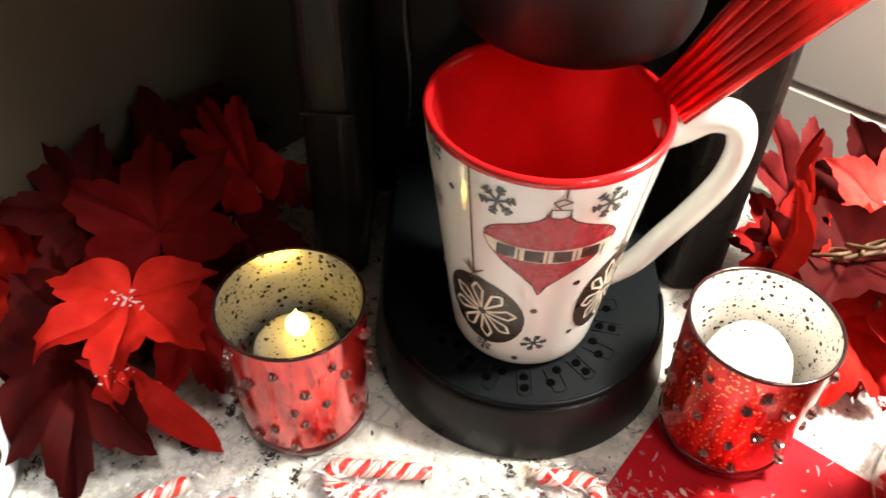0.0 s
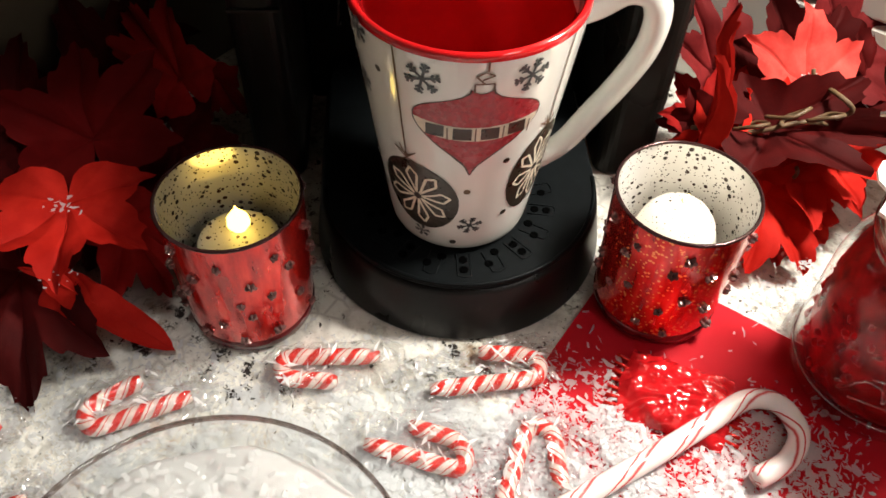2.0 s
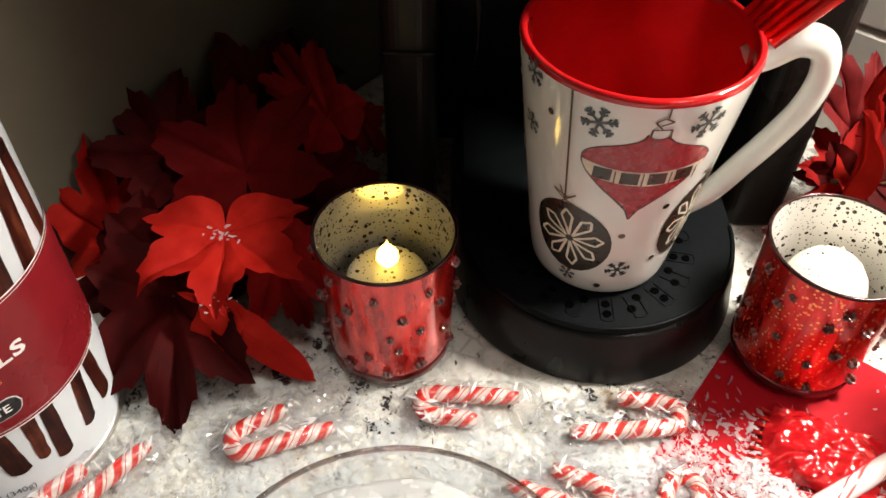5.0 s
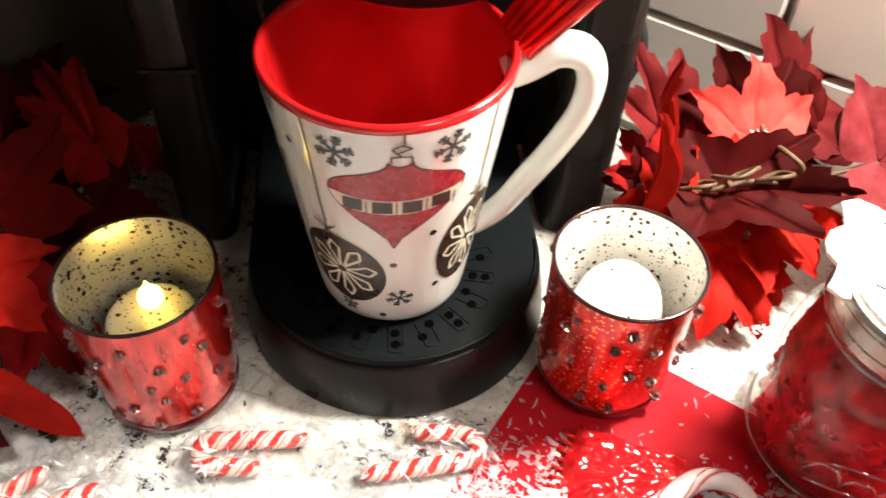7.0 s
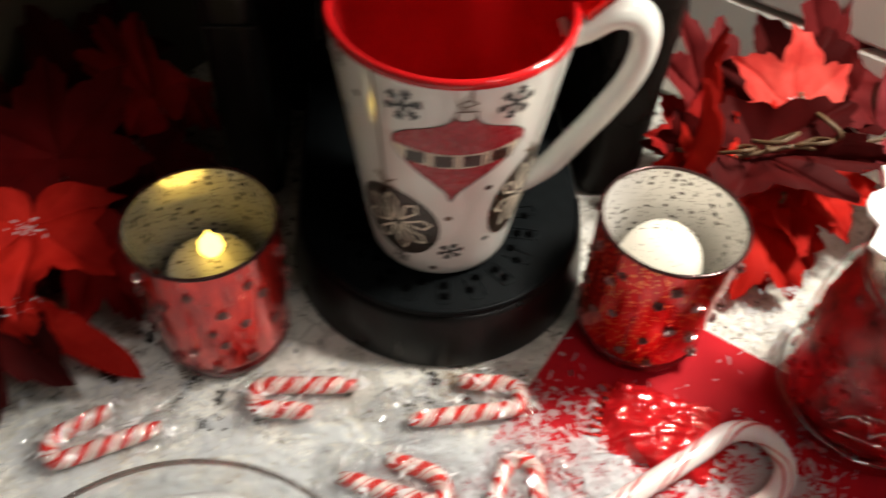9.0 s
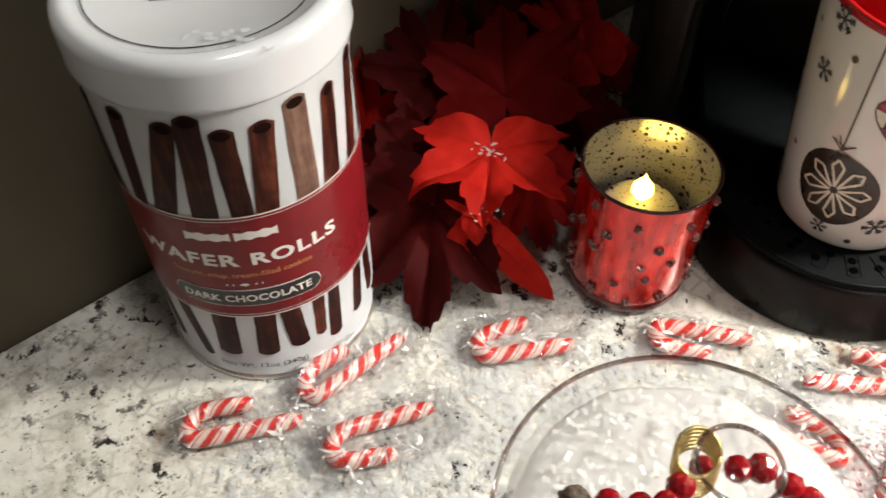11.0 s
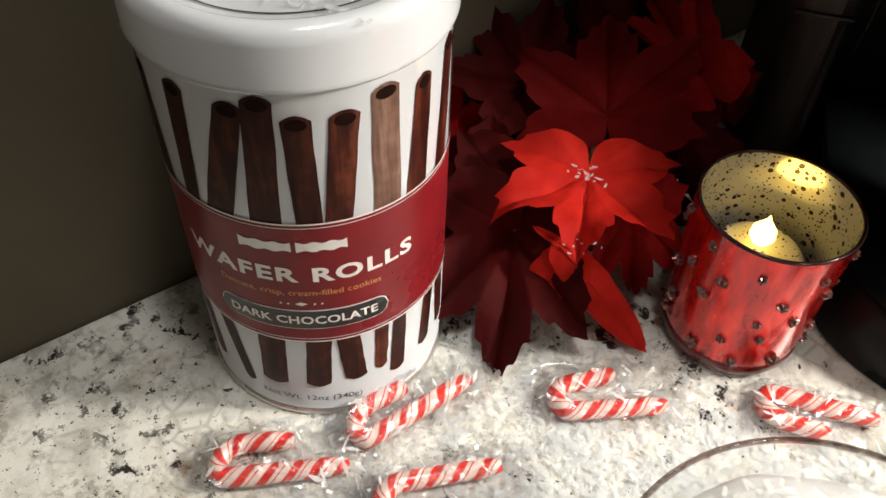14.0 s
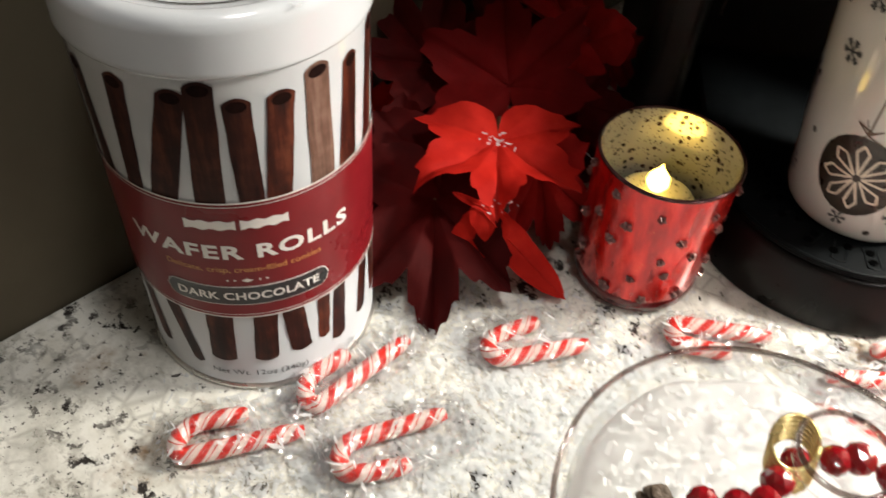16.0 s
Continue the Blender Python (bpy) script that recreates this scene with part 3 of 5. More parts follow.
part("cord_loop", tube(smooth_path([(-0.010, 0.02, 0.10), (0.004, 0.0, 0.105), (0.012, -0.012, 0.085), (0.006, -0.012, 0.06), (0.0, 0.0, 0.035), (0.01, 0.02, 0.012), (-0.01, 0.03, 0.0035)]), 0.0028, 10), "cord", cord)


# ---- mug ----
def mug():
    t = thing("mug", (0.0525, 0.281, 0.0363), "tall white mug with red inside and printed ornaments", "mug")
    zb, hgt, r0, r1 = 0.0, 0.1205, 0.0335, 0.0491

    def ro(z):
        return r0 + (r1 - r0) * (z / hgt)
    outer = [(0.0, 0.001), (0.027, 0.001), (0.0295, 0.0), (0.0318, 0.0007), (0.0334, 0.0028), (0.0342, 0.0060)]
    outer += [(ro(z), z) for z in (0.014, 0.03, 0.05, 0.07, 0.09, 0.105, 0.1172)]
    part("body", lathe(outer, 72), "ceramic", t)
    inner = [(ro(0.1172), 0.1172), (ro(0.1188), 0.1190), (ro(0.1195) - 0.0005, 0.1201), (r1 - 0.0020, 0.1207), (r1 - 0.0034, 0.1198), (r1 - 0.0040, 0.116)]
    inner += [(ro(z) - 0.0040, z) for z in (0.09, 0.06, 0.03, 0.012)] + [(0.024, 0.006), (0.0, 0.005)]
    part("red_lining", lathe(inner, 72), "red_glaze", t, "glossy red glazed lining and rim")
    h = [(0.0445, 0, 0.1062), (0.0530, 0, 0.1105), (0.0635, 0, 0.1165), (0.0740, 0, 0.1140), (0.0785, 0, 0.1030), (0.0765, 0, 0.0870), (0.0685, 0, 0.0700), (0.0580, 0, 0.0530), (0.0480, 0, 0.0375), (0.0362, 0, 0.0270)]
    pts = smooth_path(h, 6)
    n = len(pts)
    rad = [0.0070 - 0.0008 * abs(2 * k / (n - 1) - 1) ** 6 for k in range(n)]
    hb = tube(pts, rad, 18, 0.80)
    part("handle", hb, "ceramic", t)
    w = Wrap(ro)

    def flake(deg, z, r, name="printed_snowflake"):
        bm = bmesh.new()
        for k in range(6):
            a = radians(60 * k + 15)
            d = (math.cos(a), math.sin(a))
            w.line(bm, deg, z, (0, 0), (d[0] * r, d[1] * r), r * 0.16)
            for f in (0.5, 0.75):
                for s in (-1, 1):
                    b = a + s * radians(50)
                    q = (d[0] * r * f, d[1] * r * f)
                    w.line(bm, deg, z, q, (q[0] + math.cos(b) * r * 0.3, q[1] + math.sin(b) * r * 0.3), r * 0.15, 1)
        part(name, bm, "print_grey", t, "", False)
    Z = -0.0362
    for deg, z, r in ((-25, 0.143, 0.0075), (26, 0.144, 0.0075), (3.3, 0.0575, 0.0058), (-33, 0.048, 0.0040), (-68, 0.124, 0.0055), (-64, 0.150, 0.006), (-100, 0.10, 0.007), (-92, 0.055, 0.005)):
        flake(deg, z + Z, r)
    for deg, z in ((-51, 0.138), (21.5, 0.0985), (-0.5, 0.0815), (-8.5, 0.0445), (28, 0.062), (-76, 0.08), (-84, 0.14)):
        part("printed_dot", w.disc(bmesh.new(), deg, z + Z, 0.0016, 0.0016, 10, 1), "print_brown" if deg == -0.5 else "print_black", t, "", False)
    # red onion-shaped ornament
    zt, zb2 = 0.1385 + Z, 0.0935 + Z

    def onion(u):
        keys = [(0.0, 0.0006), (0.08, 0.0024), (0.20, 0.0080), (0.35, 0.0165), (0.48, 0.0228), (0.58, 0.0255), (0.66, 0.0260), (0.73, 0.0246), (0.79, 0.0205), (0.84, 0.0148), (0.89, 0.0085), (0.94, 0.0046), (1.0, 0.0040)]
        for (a, p), (b, q) in zip(keys, keys[1:]):
            if u <= b:
                return p + (q - p) * (u - a) / (b - a)
        return keys[-1][1]
    w.off = 0.00018
    edge = w.grid(bmesh.new(), lambda u, v: w.near(3.2 * v, zb2 - 0.0009 + (zt - zb2 + 0.0012) * v, (2 * u - 1) * (onion(v) + 0.0006), 0.0022 * (2 * u - 1) ** 2), 12, 24)
    part("ornament_outline", edge, "print_black", t, "", False)
    w.off = 0.0003
    o = w.grid(bmesh.new(), lambda u, v: w.near(3.2 * v, zb2 + (zt - zb2) * v, (2 * u - 1) * onion(v), 0.0022 * (2 * u - 1) ** 2), 12, 20)
    part("printed_ornament", o, "print_red", t, "printed red onion-shaped ornament", False)
    w.off = 0.0004
    band = w.grid(bmesh.new(), lambda u, v: w.near(1.8, zb2 + (zt - zb2) * (0.44 + 0.17 * v), (2 * u - 1) * onion(0.44 + 0.17 * v), 0.0022 * (2 * u - 1) ** 2), 12, 3)
    part("ornament_band", band, "print_white", t, "", False)
    w.off = 0.00055
    for k in range(4):
        c = -0.0165 + 0.011 * k
        sq = w.grid(bmesh.new(), lambda u, v: w.near(1.8, zb2 + (zt - zb2) * (0.455 + 0.14 * v), c + (u - 0.5) * 0.0074, 0.0022 * (c / 0.025) ** 2), 2, 2)
        part("band_square", sq, "print_black", t, "", False)
        bar = w.line(bmesh.new(), 1.8, zb2 + (zt - zb2) * 0.44, (c + 0.0052, 0.0002), (c + 0.0052, 0.0072), 0.0006)
        part("band_line", bar, "print_brown", t, "", False)
    bm = bmesh.new()
    for a, b in (((-0.0036, 0.001), (-0.0036, 0.0052)), ((-0.0036, 0.0052), (0.0036, 0.0052)), ((0.0036, 0.0052), (0.0036, 0.001)), ((0.0, 0.0052), (-0.0032, 0.0088)), ((-0.0032, 0.0088), (0.0, 0.0108)), ((0.0, 0.0108), (0.0034, 0.009)), ((0.0034, 0.009), (-0.001, 0.0072)), ((0.0008, 0.011), (0.0008, 0.0158))):
        w.line(bm, 3.6, zt, a, b, 0.0007)
    part("ornament_hook", bm, "print_brown", t, "", False)

    def ball(deg, z, rx, rz, tilt, name):
        w.off = 0.00025
        b = part(name, w.disc(bmesh.new(), deg, z, rx, rz, 28, 5, tilt), "print_black", t, "printed dark brown ball ornament with cream flower", False)
        w.off = 0.00042
        for k in range(8):
            a = radians(45 * k + 10)
            bm = bmesh.new()
            for s in (-1, 1):
                prev = (0.002 * math.cos(a), 0.002 * math.sin(a))
                for f, q in ((0.4, 0.17), (0.75, 0.22), (0.95, 0.0)):
                    r = f * rx * 0.86
                    p = (r * math.cos(a + s * q), r * math.sin(a + s * q) * rz / rx)
                    w.line(bm, deg, z, prev, p, 0.0012, 2)
                    prev = p
            part("flower_petal", bm, "print_white", b, "", False)
    ball(-33.5, 0.0730 + Z, 0.0190, 0.0215, 10, "printed_ball")
    ball(48, 0.084 + Z, 0.0150, 0.0240, -8, "printed_ball")
    ball(-118, 0.085 + Z, 0.014, 0.02, 0, "printed_ball")
    w.off = 0.0003
    for deg, za, zb3 in ((-39, 0.0955, 0.154), (50, 0.108, 0.154)):
        bm = w.line(bmesh.new(), deg, za + Z, (0, 0), (0, zb3 - za), 0.0008, 8)
        for a, b in (((0, 0), (-0.006, 0.004)), ((-0.006, 0.004), (0.002, 0.002)), ((0, 0.0), (0.008, -0.002)), ((0, 0.001), (0.005, 0.005)), ((0.005, 0.005), (-0.003, -0.003)), ((0, 0), (-0.003, 0.007))):
            w.line(bm, deg, za + Z, a, b, 0.0006)
        part("printed_string", bm, "print_brown", t, "", False)
    t.scale = (1.0, 1.0, 1.04)
    return t


mug()


# ---- red fluted ribbon hanging from the brew head into view beside the mug ----
rb = thing("red_ribbon", (0.103, 0.292, 0.152), "stiff pleated red foil ribbon leaning between mug and coffee maker", "ribbon")
for k in range(6):
    f = k / 5
    a = Vector((0.0975, 0.294, 0.161)).lerp(Vector((0.1025, 0.274, 0.1595)), f) - Vector(rb.location)
    b = Vector((0.150, 0.297, 0.246)).lerp(Vector((0.190, 0.290, 0.238)), f) - Vector(rb.location)
    part("pleat", tube([a, a.lerp(b, 0.5) + Vector((0, 0, 0.001)), b], [0.0024, 0.0034, 0.0044], 10), "red_foil", rb)


# ---- candle holders ----
def rhinestone_mesh():
    bm = lathe([(0.0019, 0.0), (0.0021, 0.0006), (0.0013, 0.0013), (0.0006, 0.0012), (0.0, 0.0019)], 20)
    for v in bm.verts:
        a = math.atan2(v.co.y, v.co.x)
        k = 1 + 0.34 * math.cos(5 * a + 0.4) + 0.14 * math.cos(2 * a)
        v.co.z *= 1.1 + 0.6 * math.cos(5 * a + 0.4)
        v.co.x, v.co.y = v.co.x * k, v.co.y * k
    return bm


DOMES = {
    "low": [(0.0, 0.008), (0.0190, 0.008), (0.0196, 0.012), (0.0196, 0.046), (0.0192, 0.0490), (0.0180, 0.0505), (0.0160, 0.0503), (0.0120, 0.0490), (0.006, 0.0482), (0.0, 0.0480)],
    "egg": [(0.0, 0.008), (0.0200, 0.008), (0.0202, 0.012), (0.0200, 0.043), (0.0193, 0.051), (0.0170, 0.0590), (0.0134, 0.0645), (0.0085, 0.0682), (0.004, 0.0696), (0.0, 0.0699)],
}


def candle_holder(at, glass, silver, bulb, seed, flame_at, watts, label, dome="low", flame_size=1.0):
    rnd = random.Random(seed)
    t = thing("candle_holder", at, label, "candle holder", "candle holders beside the mug")
    part("glass_foot", lathe([(0.0, 0.0), (0.0262, 0.0), (0.0290, 0.0015), (0.0303, 0.0045), (0.0306, 0.0090), (0.0300, 0.0098)], 64), "dark_glass", t, "thick dark red glass foot")
    wall = [(0.0300, 0.0092), (0.0304, 0.012), (0.0310, 0.030), (0.0318, 0.055), (0.0325, 0.0785)]
    part("glass_wall", lathe(wall, 64), glass, t, "red mercury glass wall")
    lining = [(0.0312, 0.0785), (0.0306, 0.055), (0.0299, 0.030), (0.0293, 0.011), (0.027, 0.008), (0.0, 0.0075)]
    part("silvered_lining", lathe(lining, 64), silver, t, "silvered lining with dark flaked spots")
    rim = [(0.0319 + 0.0009 * math.cos(a), 0.0788 + 0.0009 * math.sin(a)) for a in [2 * math.pi * k / 8 for k in range(8)]]
    part("rim", lathe(rim, 64, True), "rim_dark", t)
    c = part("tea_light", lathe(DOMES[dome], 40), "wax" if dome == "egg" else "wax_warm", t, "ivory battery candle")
    fl = part("flame", lathe([(0.0, -0.001), (0.0036, 0.0), (0.0054, 0.003), (0.0050, 0.0065), (0.0030, 0.0095), (0.0012, 0.0120), (0.0, 0.0150)], 20), bulb, c, "glowing yellow flame bulb")
    fl.location = flame_at
    fl.scale = (flame_size, flame_size, flame_size)
    proto = None
    for row in range(5):
        for k in range(9):
            z = 0.015 + row * 0.0134 + rnd.uniform(-0.0035, 0.0035)
            a = 2 * math.pi * (k + 0.5 * (row % 2)) / 9 + rnd.uniform(-0.17, 0.17)
            r = 0.0302 + 0.0022 * z / 0.078
            if proto is None:
                s = proto = part("rhinestone", rhinestone_mesh(), "crystal", t, "clear rhinestone flower", False)
            else:
                s = new("rhinestone", proto.data)
                s.parent = t
                s["label"] = "clear rhinestone flower"
            s.matrix_basis = Matrix.Translation((r * math.sin(a), -r * math.cos(a), z)) @ Matrix.Rotation(a, 4, "Z") @ Matrix.Rotation(radians(90), 4, "X") @ Matrix.Rotation(rnd.uniform(0, 6), 4, "Z") @ Matrix.Scale(rnd.uniform(0.8, 1.2), 4)
    lamp = bpy.data.lights.new("candle_light", "POINT")
    lamp.energy, lamp.color, lamp.shadow_soft_size = watts, (1.0, 0.80, 0.50), 0.004
    lo = new("candle_light", lamp)
    lo.matrix_world = pose(at[0] + flame_at[0], at[1] + flame_at[1], at[2] + flame_at[2] + 0.020)
    return t


candle_holder((-0.0512, 0.2468, 0.0), "red_glass", "mercury", "flame", 3, (0.0, 0.006, 0.0515), 0.0013, "red mercury glass candle holder with rhinestones and lit candle on granite")
candle_holder((0.1505, 0.2425, 0.0012), "red_glass_gold", "mercury_pale", "flame_pale", 4, (0.002, 0.003, 0.0690), 0.003, "gold-flecked red candle holder with lit candle on the red card", "egg", 0.35)


# ---- biscuit tin ----
def biscuit_tin():
    t = thing("biscuit_tin", (-0.2275, 0.1978, 0.0), "white round wafer biscuit tin with red label band, closed lid", "tin", turn=1.5)
    r = 0.0525
    body = [(0.0, 0.002), (r - 0.003, 0.002), (r - 0.0015, 0.0), (r + 0.0008, 0.0004), (r + 0.0010, 0.0022), (r, 0.0036), (r, 0.10), (r, 0.170)]
    part("tin_wall", lathe(body, 96), "tin_white", t)
    part("base_seam", lathe([(r + 0.0002, 0.0), (r + 0.0013, 0.0008), (r + 0.0013, 0.0026), (r + 0.0001, 0.0036)], 96), "tin_metal", t, "bare metal seam")
    lid = [(r + 0.0004, 0.1662), (r + 0.0016, 0.1660), (r + 0.0020, 0.1668), (r + 0.0017, 0.1680), (r + 0.0016, 0.1805), (r + 0.0008, 0.1835), (r - 0.0012, 0.1853), (r - 0.0040, 0.1858), (r - 0.0062, 0.1850), (r - 0.0075, 0.1838), (0.0, 0.1838)]
    ld = part("lid", lathe(lid, 96), "tin_white", t, "white pressed lid with black ring and writing")
    ring = [(0.0418, 0.1842), (0.0424, 0.1842)]
    part("lid_ring", lathe(ring, 96), "label_black", ld)
    for text, size, y in (("WAFER ROLLS", 0.0095, -0.004), ("DARK CHOCOLATE", 0.0052, -0.0150)):
        bm = letters(text, size, 0.0002)
        p = part("lid_writing", bm, "label_black", ld, "", False)
        p.matrix_basis = pose(0, 0, 0.1843, 0, 0, 195) @ pose(0, y, 0)
    for x in (-0.009, 0.009):
        p = part("lid_writing", box(x - 0.0075, 0.0095, 0.0, x + 0.0075, 0.0125, 0.0002, 0.0), "label_black", ld, "", False)
        p.matrix_basis = pose(0, 0, 0.1841, 0, 0, 195)
    w = Wrap(lambda z: r)
    # printed wafers above and below the band: angles of bottom and top, heights
    tall = [(-30.5, -22.7, -27.1, -18.0, 0.110, 0.1600, "wafer"), (-20.0, -8.0, -6.1, 3.9, 0.110, 0.1590, "wafer"), (-0.7, 10.8, 3.6, 14.1, 0.110, 0.1623, "wafer"),
            (16.4, 26.1, 15.4, 25.6, 0.110, 0.1555, "wafer"), (26.3, 36.6, 31.2, 41.9, 0.110, 0.1555, "wafer_red"), (45.3, 57.3, 45.9, 57.2, 0.110, 0.1605, "wafer_light"),
            (59.8, 70.8, 65.0, 73.9, 0.110, 0.1563, "wafer_red"), (-46, -38, -50, -42, 0.110, 0.157, "wafer"), (78, 88, 84, 94, 0.110, 0.160, "wafer"), (-64, -54, -66, -56, 0.110, 0.161, "wafer_red"),
            (98, 108, 96, 106, 0.110, 0.157, "wafer"), (-82, -72, -80, -70, 0.110, 0.158, "wafer")]
    low = [(-20.5, -14.5, -30.0, -21.9, 0.0165, 0.054, "wafer"), (-9.5, 2.7, -7.8, 4.7, 0.0222, 0.054, "wafer"), (11.0, 22.0, 13.8, 24.6, 0.0226, 0.054, "wafer_red"), (28.7, 38.6, 25.8, 36.3, 0.0245, 0.054, "wafer"),
           (42.7, 48.6, 43.3, 50.3, 0.0262, 0.054, "wafer_red"), (50.0, 58.1, 52.6, 60.1, 0.0190, 0.054, "wafer"), (-42, -34, -48, -40, 0.019, 0.054, "wafer"), (68, 76, 72, 80, 0.022, 0.054, "wafer"), (84, 94, 82, 92, 0.022, 0.054, "wafer"), (-66, -56, -64, -54, 0.022, 0.054, "wafer")]
    for up, rows in ((True, tall), (False, low)):
        for a0, a1, b0, b1, z0, z1, mat in rows:
            def f(u, v, a0=a0, a1=a1, b0=b0, b1=b1, z0=z0, z1=z1):
                end = v if up else 1 - v
                arch = 0.0022 * (1 - (2 * u - 1) ** 2) * max(0.0, end * 8 - 7) * (1 if up else -1)
                wob = 0.45 * noise.noise((a0 + v * 4.0, u * 2.0, z1 * 90))
                return w.at((a0 + (a1 - a0) * u) * (1 - v) + (b0 + (b1 - b0) * u) * v + wob, z0 + (z1 - z0) * v + arch)
            st = part("printed_wafer", w.grid(bmesh.new(), f, 6, 12), mat, t, "", False)
            if up:
                w.off = 0.0004
                mid, wid = (b0 + b1) / 2, (b1 - b0) / 2
                bm = w.disc(bmesh.new(), mid, z1 - 0.0012, radians(wid) * r * 0.72, 0.0022, 14, 2)
                part("wafer_end", bm, "wafer_dark", st, "", False)
                w.off = 0.00025
    w.off = 0.0004
    part("label_band", w.grid(bmesh.new(), lambda u, v: w.at(360 * u, 0.0515 + 0.0625 * v), 96, 2), "tin_red", t, "dark red label band")
    w.off = 0.0006
    for z in (0.0515, 0.0532, 0.1123, 0.1140)[0::1]:
        thick = 0.0007 if z in (0.0515, 0.1140) else 0.0003
        part("band_edge", w.grid(bmesh.new(), lambda u, v: w.at(360 * u, z - thick / 2 + thick * v), 96, 1), "label_white", t)
    part("label_text", wrapped_text(w, "WAFER ROLLS", 0.0098, 13.5, 0.0890, 0.0, 1.28, 0.00032, 1.14), "label_white", t, "", False)
    part("label_text", wrapped_text(w, "Delicate, crisp, cream-filled cookies", 0.0042, 13.5, 0.0798, 0.0, 1.02), "label_gold", t, "", False)
    part("label_text", wrapped_text(w, "Net Wt. 12oz (340g)", 0.0050, 12.5, 0.0125, 0, 1.0), "label_black", t, "", False)
    # maker's mark as plain bars
    for a, wd, hh in ((3.0, 0.0185, 0.0050), (24.5, 0.0175, 0.0050)):
        part("maker_bar", w.grid(bmesh.new(), lambda u, v: w.near(a, 0.1035, (u - 0.5) * wd, (v - 0.5) * hh * (1 - 0.35 * math.sin(u * 9) ** 2)), 14, 2), "label_white", t, "", False)
    for s in (-0.0075, -0.0048, 0.0048, 0.0075):
        part("label_dot", w.disc(bmesh.new(), 14.0 + math.degrees(s / r), 0.0738, 0.0005, 0.0005, 8, 1), "label_white", t, "", False)
    part("label_diamond", w.disc(bmesh.new(), 14.0, 0.0738, 0.0023, 0.0011, 4, 1), "label_white", t, "", False)

    def pill(hw, hh, off, mat, name):
        w.off = off

        def f(u, v):
            s = (2 * u - 1)
            x = s * hw
            e = max(0.0, abs(x) - (hw - hh)) / hh
            return w.near(13.5, 0.0648, x, (2 * v - 1) * hh * math.sqrt(max(0.0, 1 - e * e)))
        part(name, w.grid(bmesh.new(), f, 60, 2), mat, t, "", False)
    pill(0.0335, 0.0055, 0.0006, "label_white", "pill_border")
    pill(0.0330, 0.0050, 0.0008, "label_black", "pill")
    w.off = 0.0011
    part("label_text", wrapped_text(w, "DARK CHOCOLATE", 0.0060, 13.5, 0.0648, 0, 1.02, 0.00014, 1.05), "label_white", t, "", False)
    t.scale = (0.965, 0.965, 0.99)
    return t


biscuit_tin()


# ---- leaves ----
LEAF_KEYS = [(0, 1.0), (5, 0.88), (10, 0.87), (14, 0.76), (19, 0.76), (26, 0.56), (33, 0.72), (38, 0.74), (44, 0.90), (50, 1.0), (55, 0.86), (61, 0.87), (66, 0.72), (73, 0.68), (82, 0.54), (90, 0.66), (97, 0.68), (106, 0.84), (112, 0.70), (120, 0.68), (132, 0.56), (146, 0.48), (160, 0.40), (171, 0.30), (179, 0.10)]
VEINS = (0, 50, -50, 105, -105)


def leaf_surface(size, fold, curl, width, seed, ripple=1.0):
    """Gives the height of the leaf at angle a and reach rr (both from the stalk)."""
    rnd = random.Random(seed)
    sx, sy = rnd.uniform(0, 50), rnd.uniform(0, 50)

    def at(a, rr):
        x, y = size * rr * math.sin(radians(a)) * width, size * rr * math.cos(radians(a))
        gap = min(abs(a - v) for v in VEINS)
        z = ripple * size * 0.19 * math.sqrt(min(gap, 28) / 28) * rr + fold * abs(x) - curl * (y * y + 0.5 * x * x) / size
        z += ripple * size * 0.25 * rr * noise.noise((x / size * 2.0 + sx, y / size * 2.0 + sy, 0.0))
        z += ripple * size * 0.05 * rr * noise.noise((x / size * 6.0 + sx, y / size * 6.0 + sy, 5.0))
        return Vector((x, y, z))
    return at


SLIM_KEYS = [(0, 1.0), (3, 0.93), (6.5, 0.84), (9.8, 0.72), (15.6, 0.52), (29, 0.287), (50, 0.17), (90, 0.08), (140, 0.05), (174, 0.04)]


def leaf_bm(at, seed, slim=False):
    bm = bmesh.new()
    rnd = random.Random(seed)
    keys = SLIM_KEYS if slim else LEAF_KEYS
    ks = [(-a, r) for a, r in keys[:0:-1]] + keys
    out = []
    for (a, r), (b, q) in zip(ks, ks[1:]):
        for k in range(3):
            out.append((a + (b - a) * k / 3, (r + (q - r) * k / 3) * rnd.uniform(0.988, 1.012)))
    out.append(ks[-1])
    rings = 7
    c = bm.verts.new((0, 0, 0))
    last = None
    for k in range(1, rings + 1):
        ring = [bm.verts.new(at(a, r * k / rings)) for a, r in out]
        for j in range(len(ring) - 1):
            if last is None:
                bm.faces.new((c, ring[j + 1], ring[j]))
            else:
                bm.faces.new((last[j], last[j + 1], ring[j + 1], ring[j]))
        last = ring
    return bm


def vein_bm(at, size, slim=False):
    bm = bmesh.new()
    reach = {0: 0.92, 50: 0.88, -50: 0.88, 105: 0.72, -105: 0.72}
    for v in VEINS[:1] if slim else VEINS:
        pts = [at(v, reach[v] * f) + Vector((0, 0, 0.0002)) for f in (0.0, 0.2, 0.4, 0.6, 0.8, 1.0)]
        tube(pts, [0.00045, 0.0004, 0.00035, 0.0003, 0.0002, 0.0001], 5, 1.0, bm)
    return bm


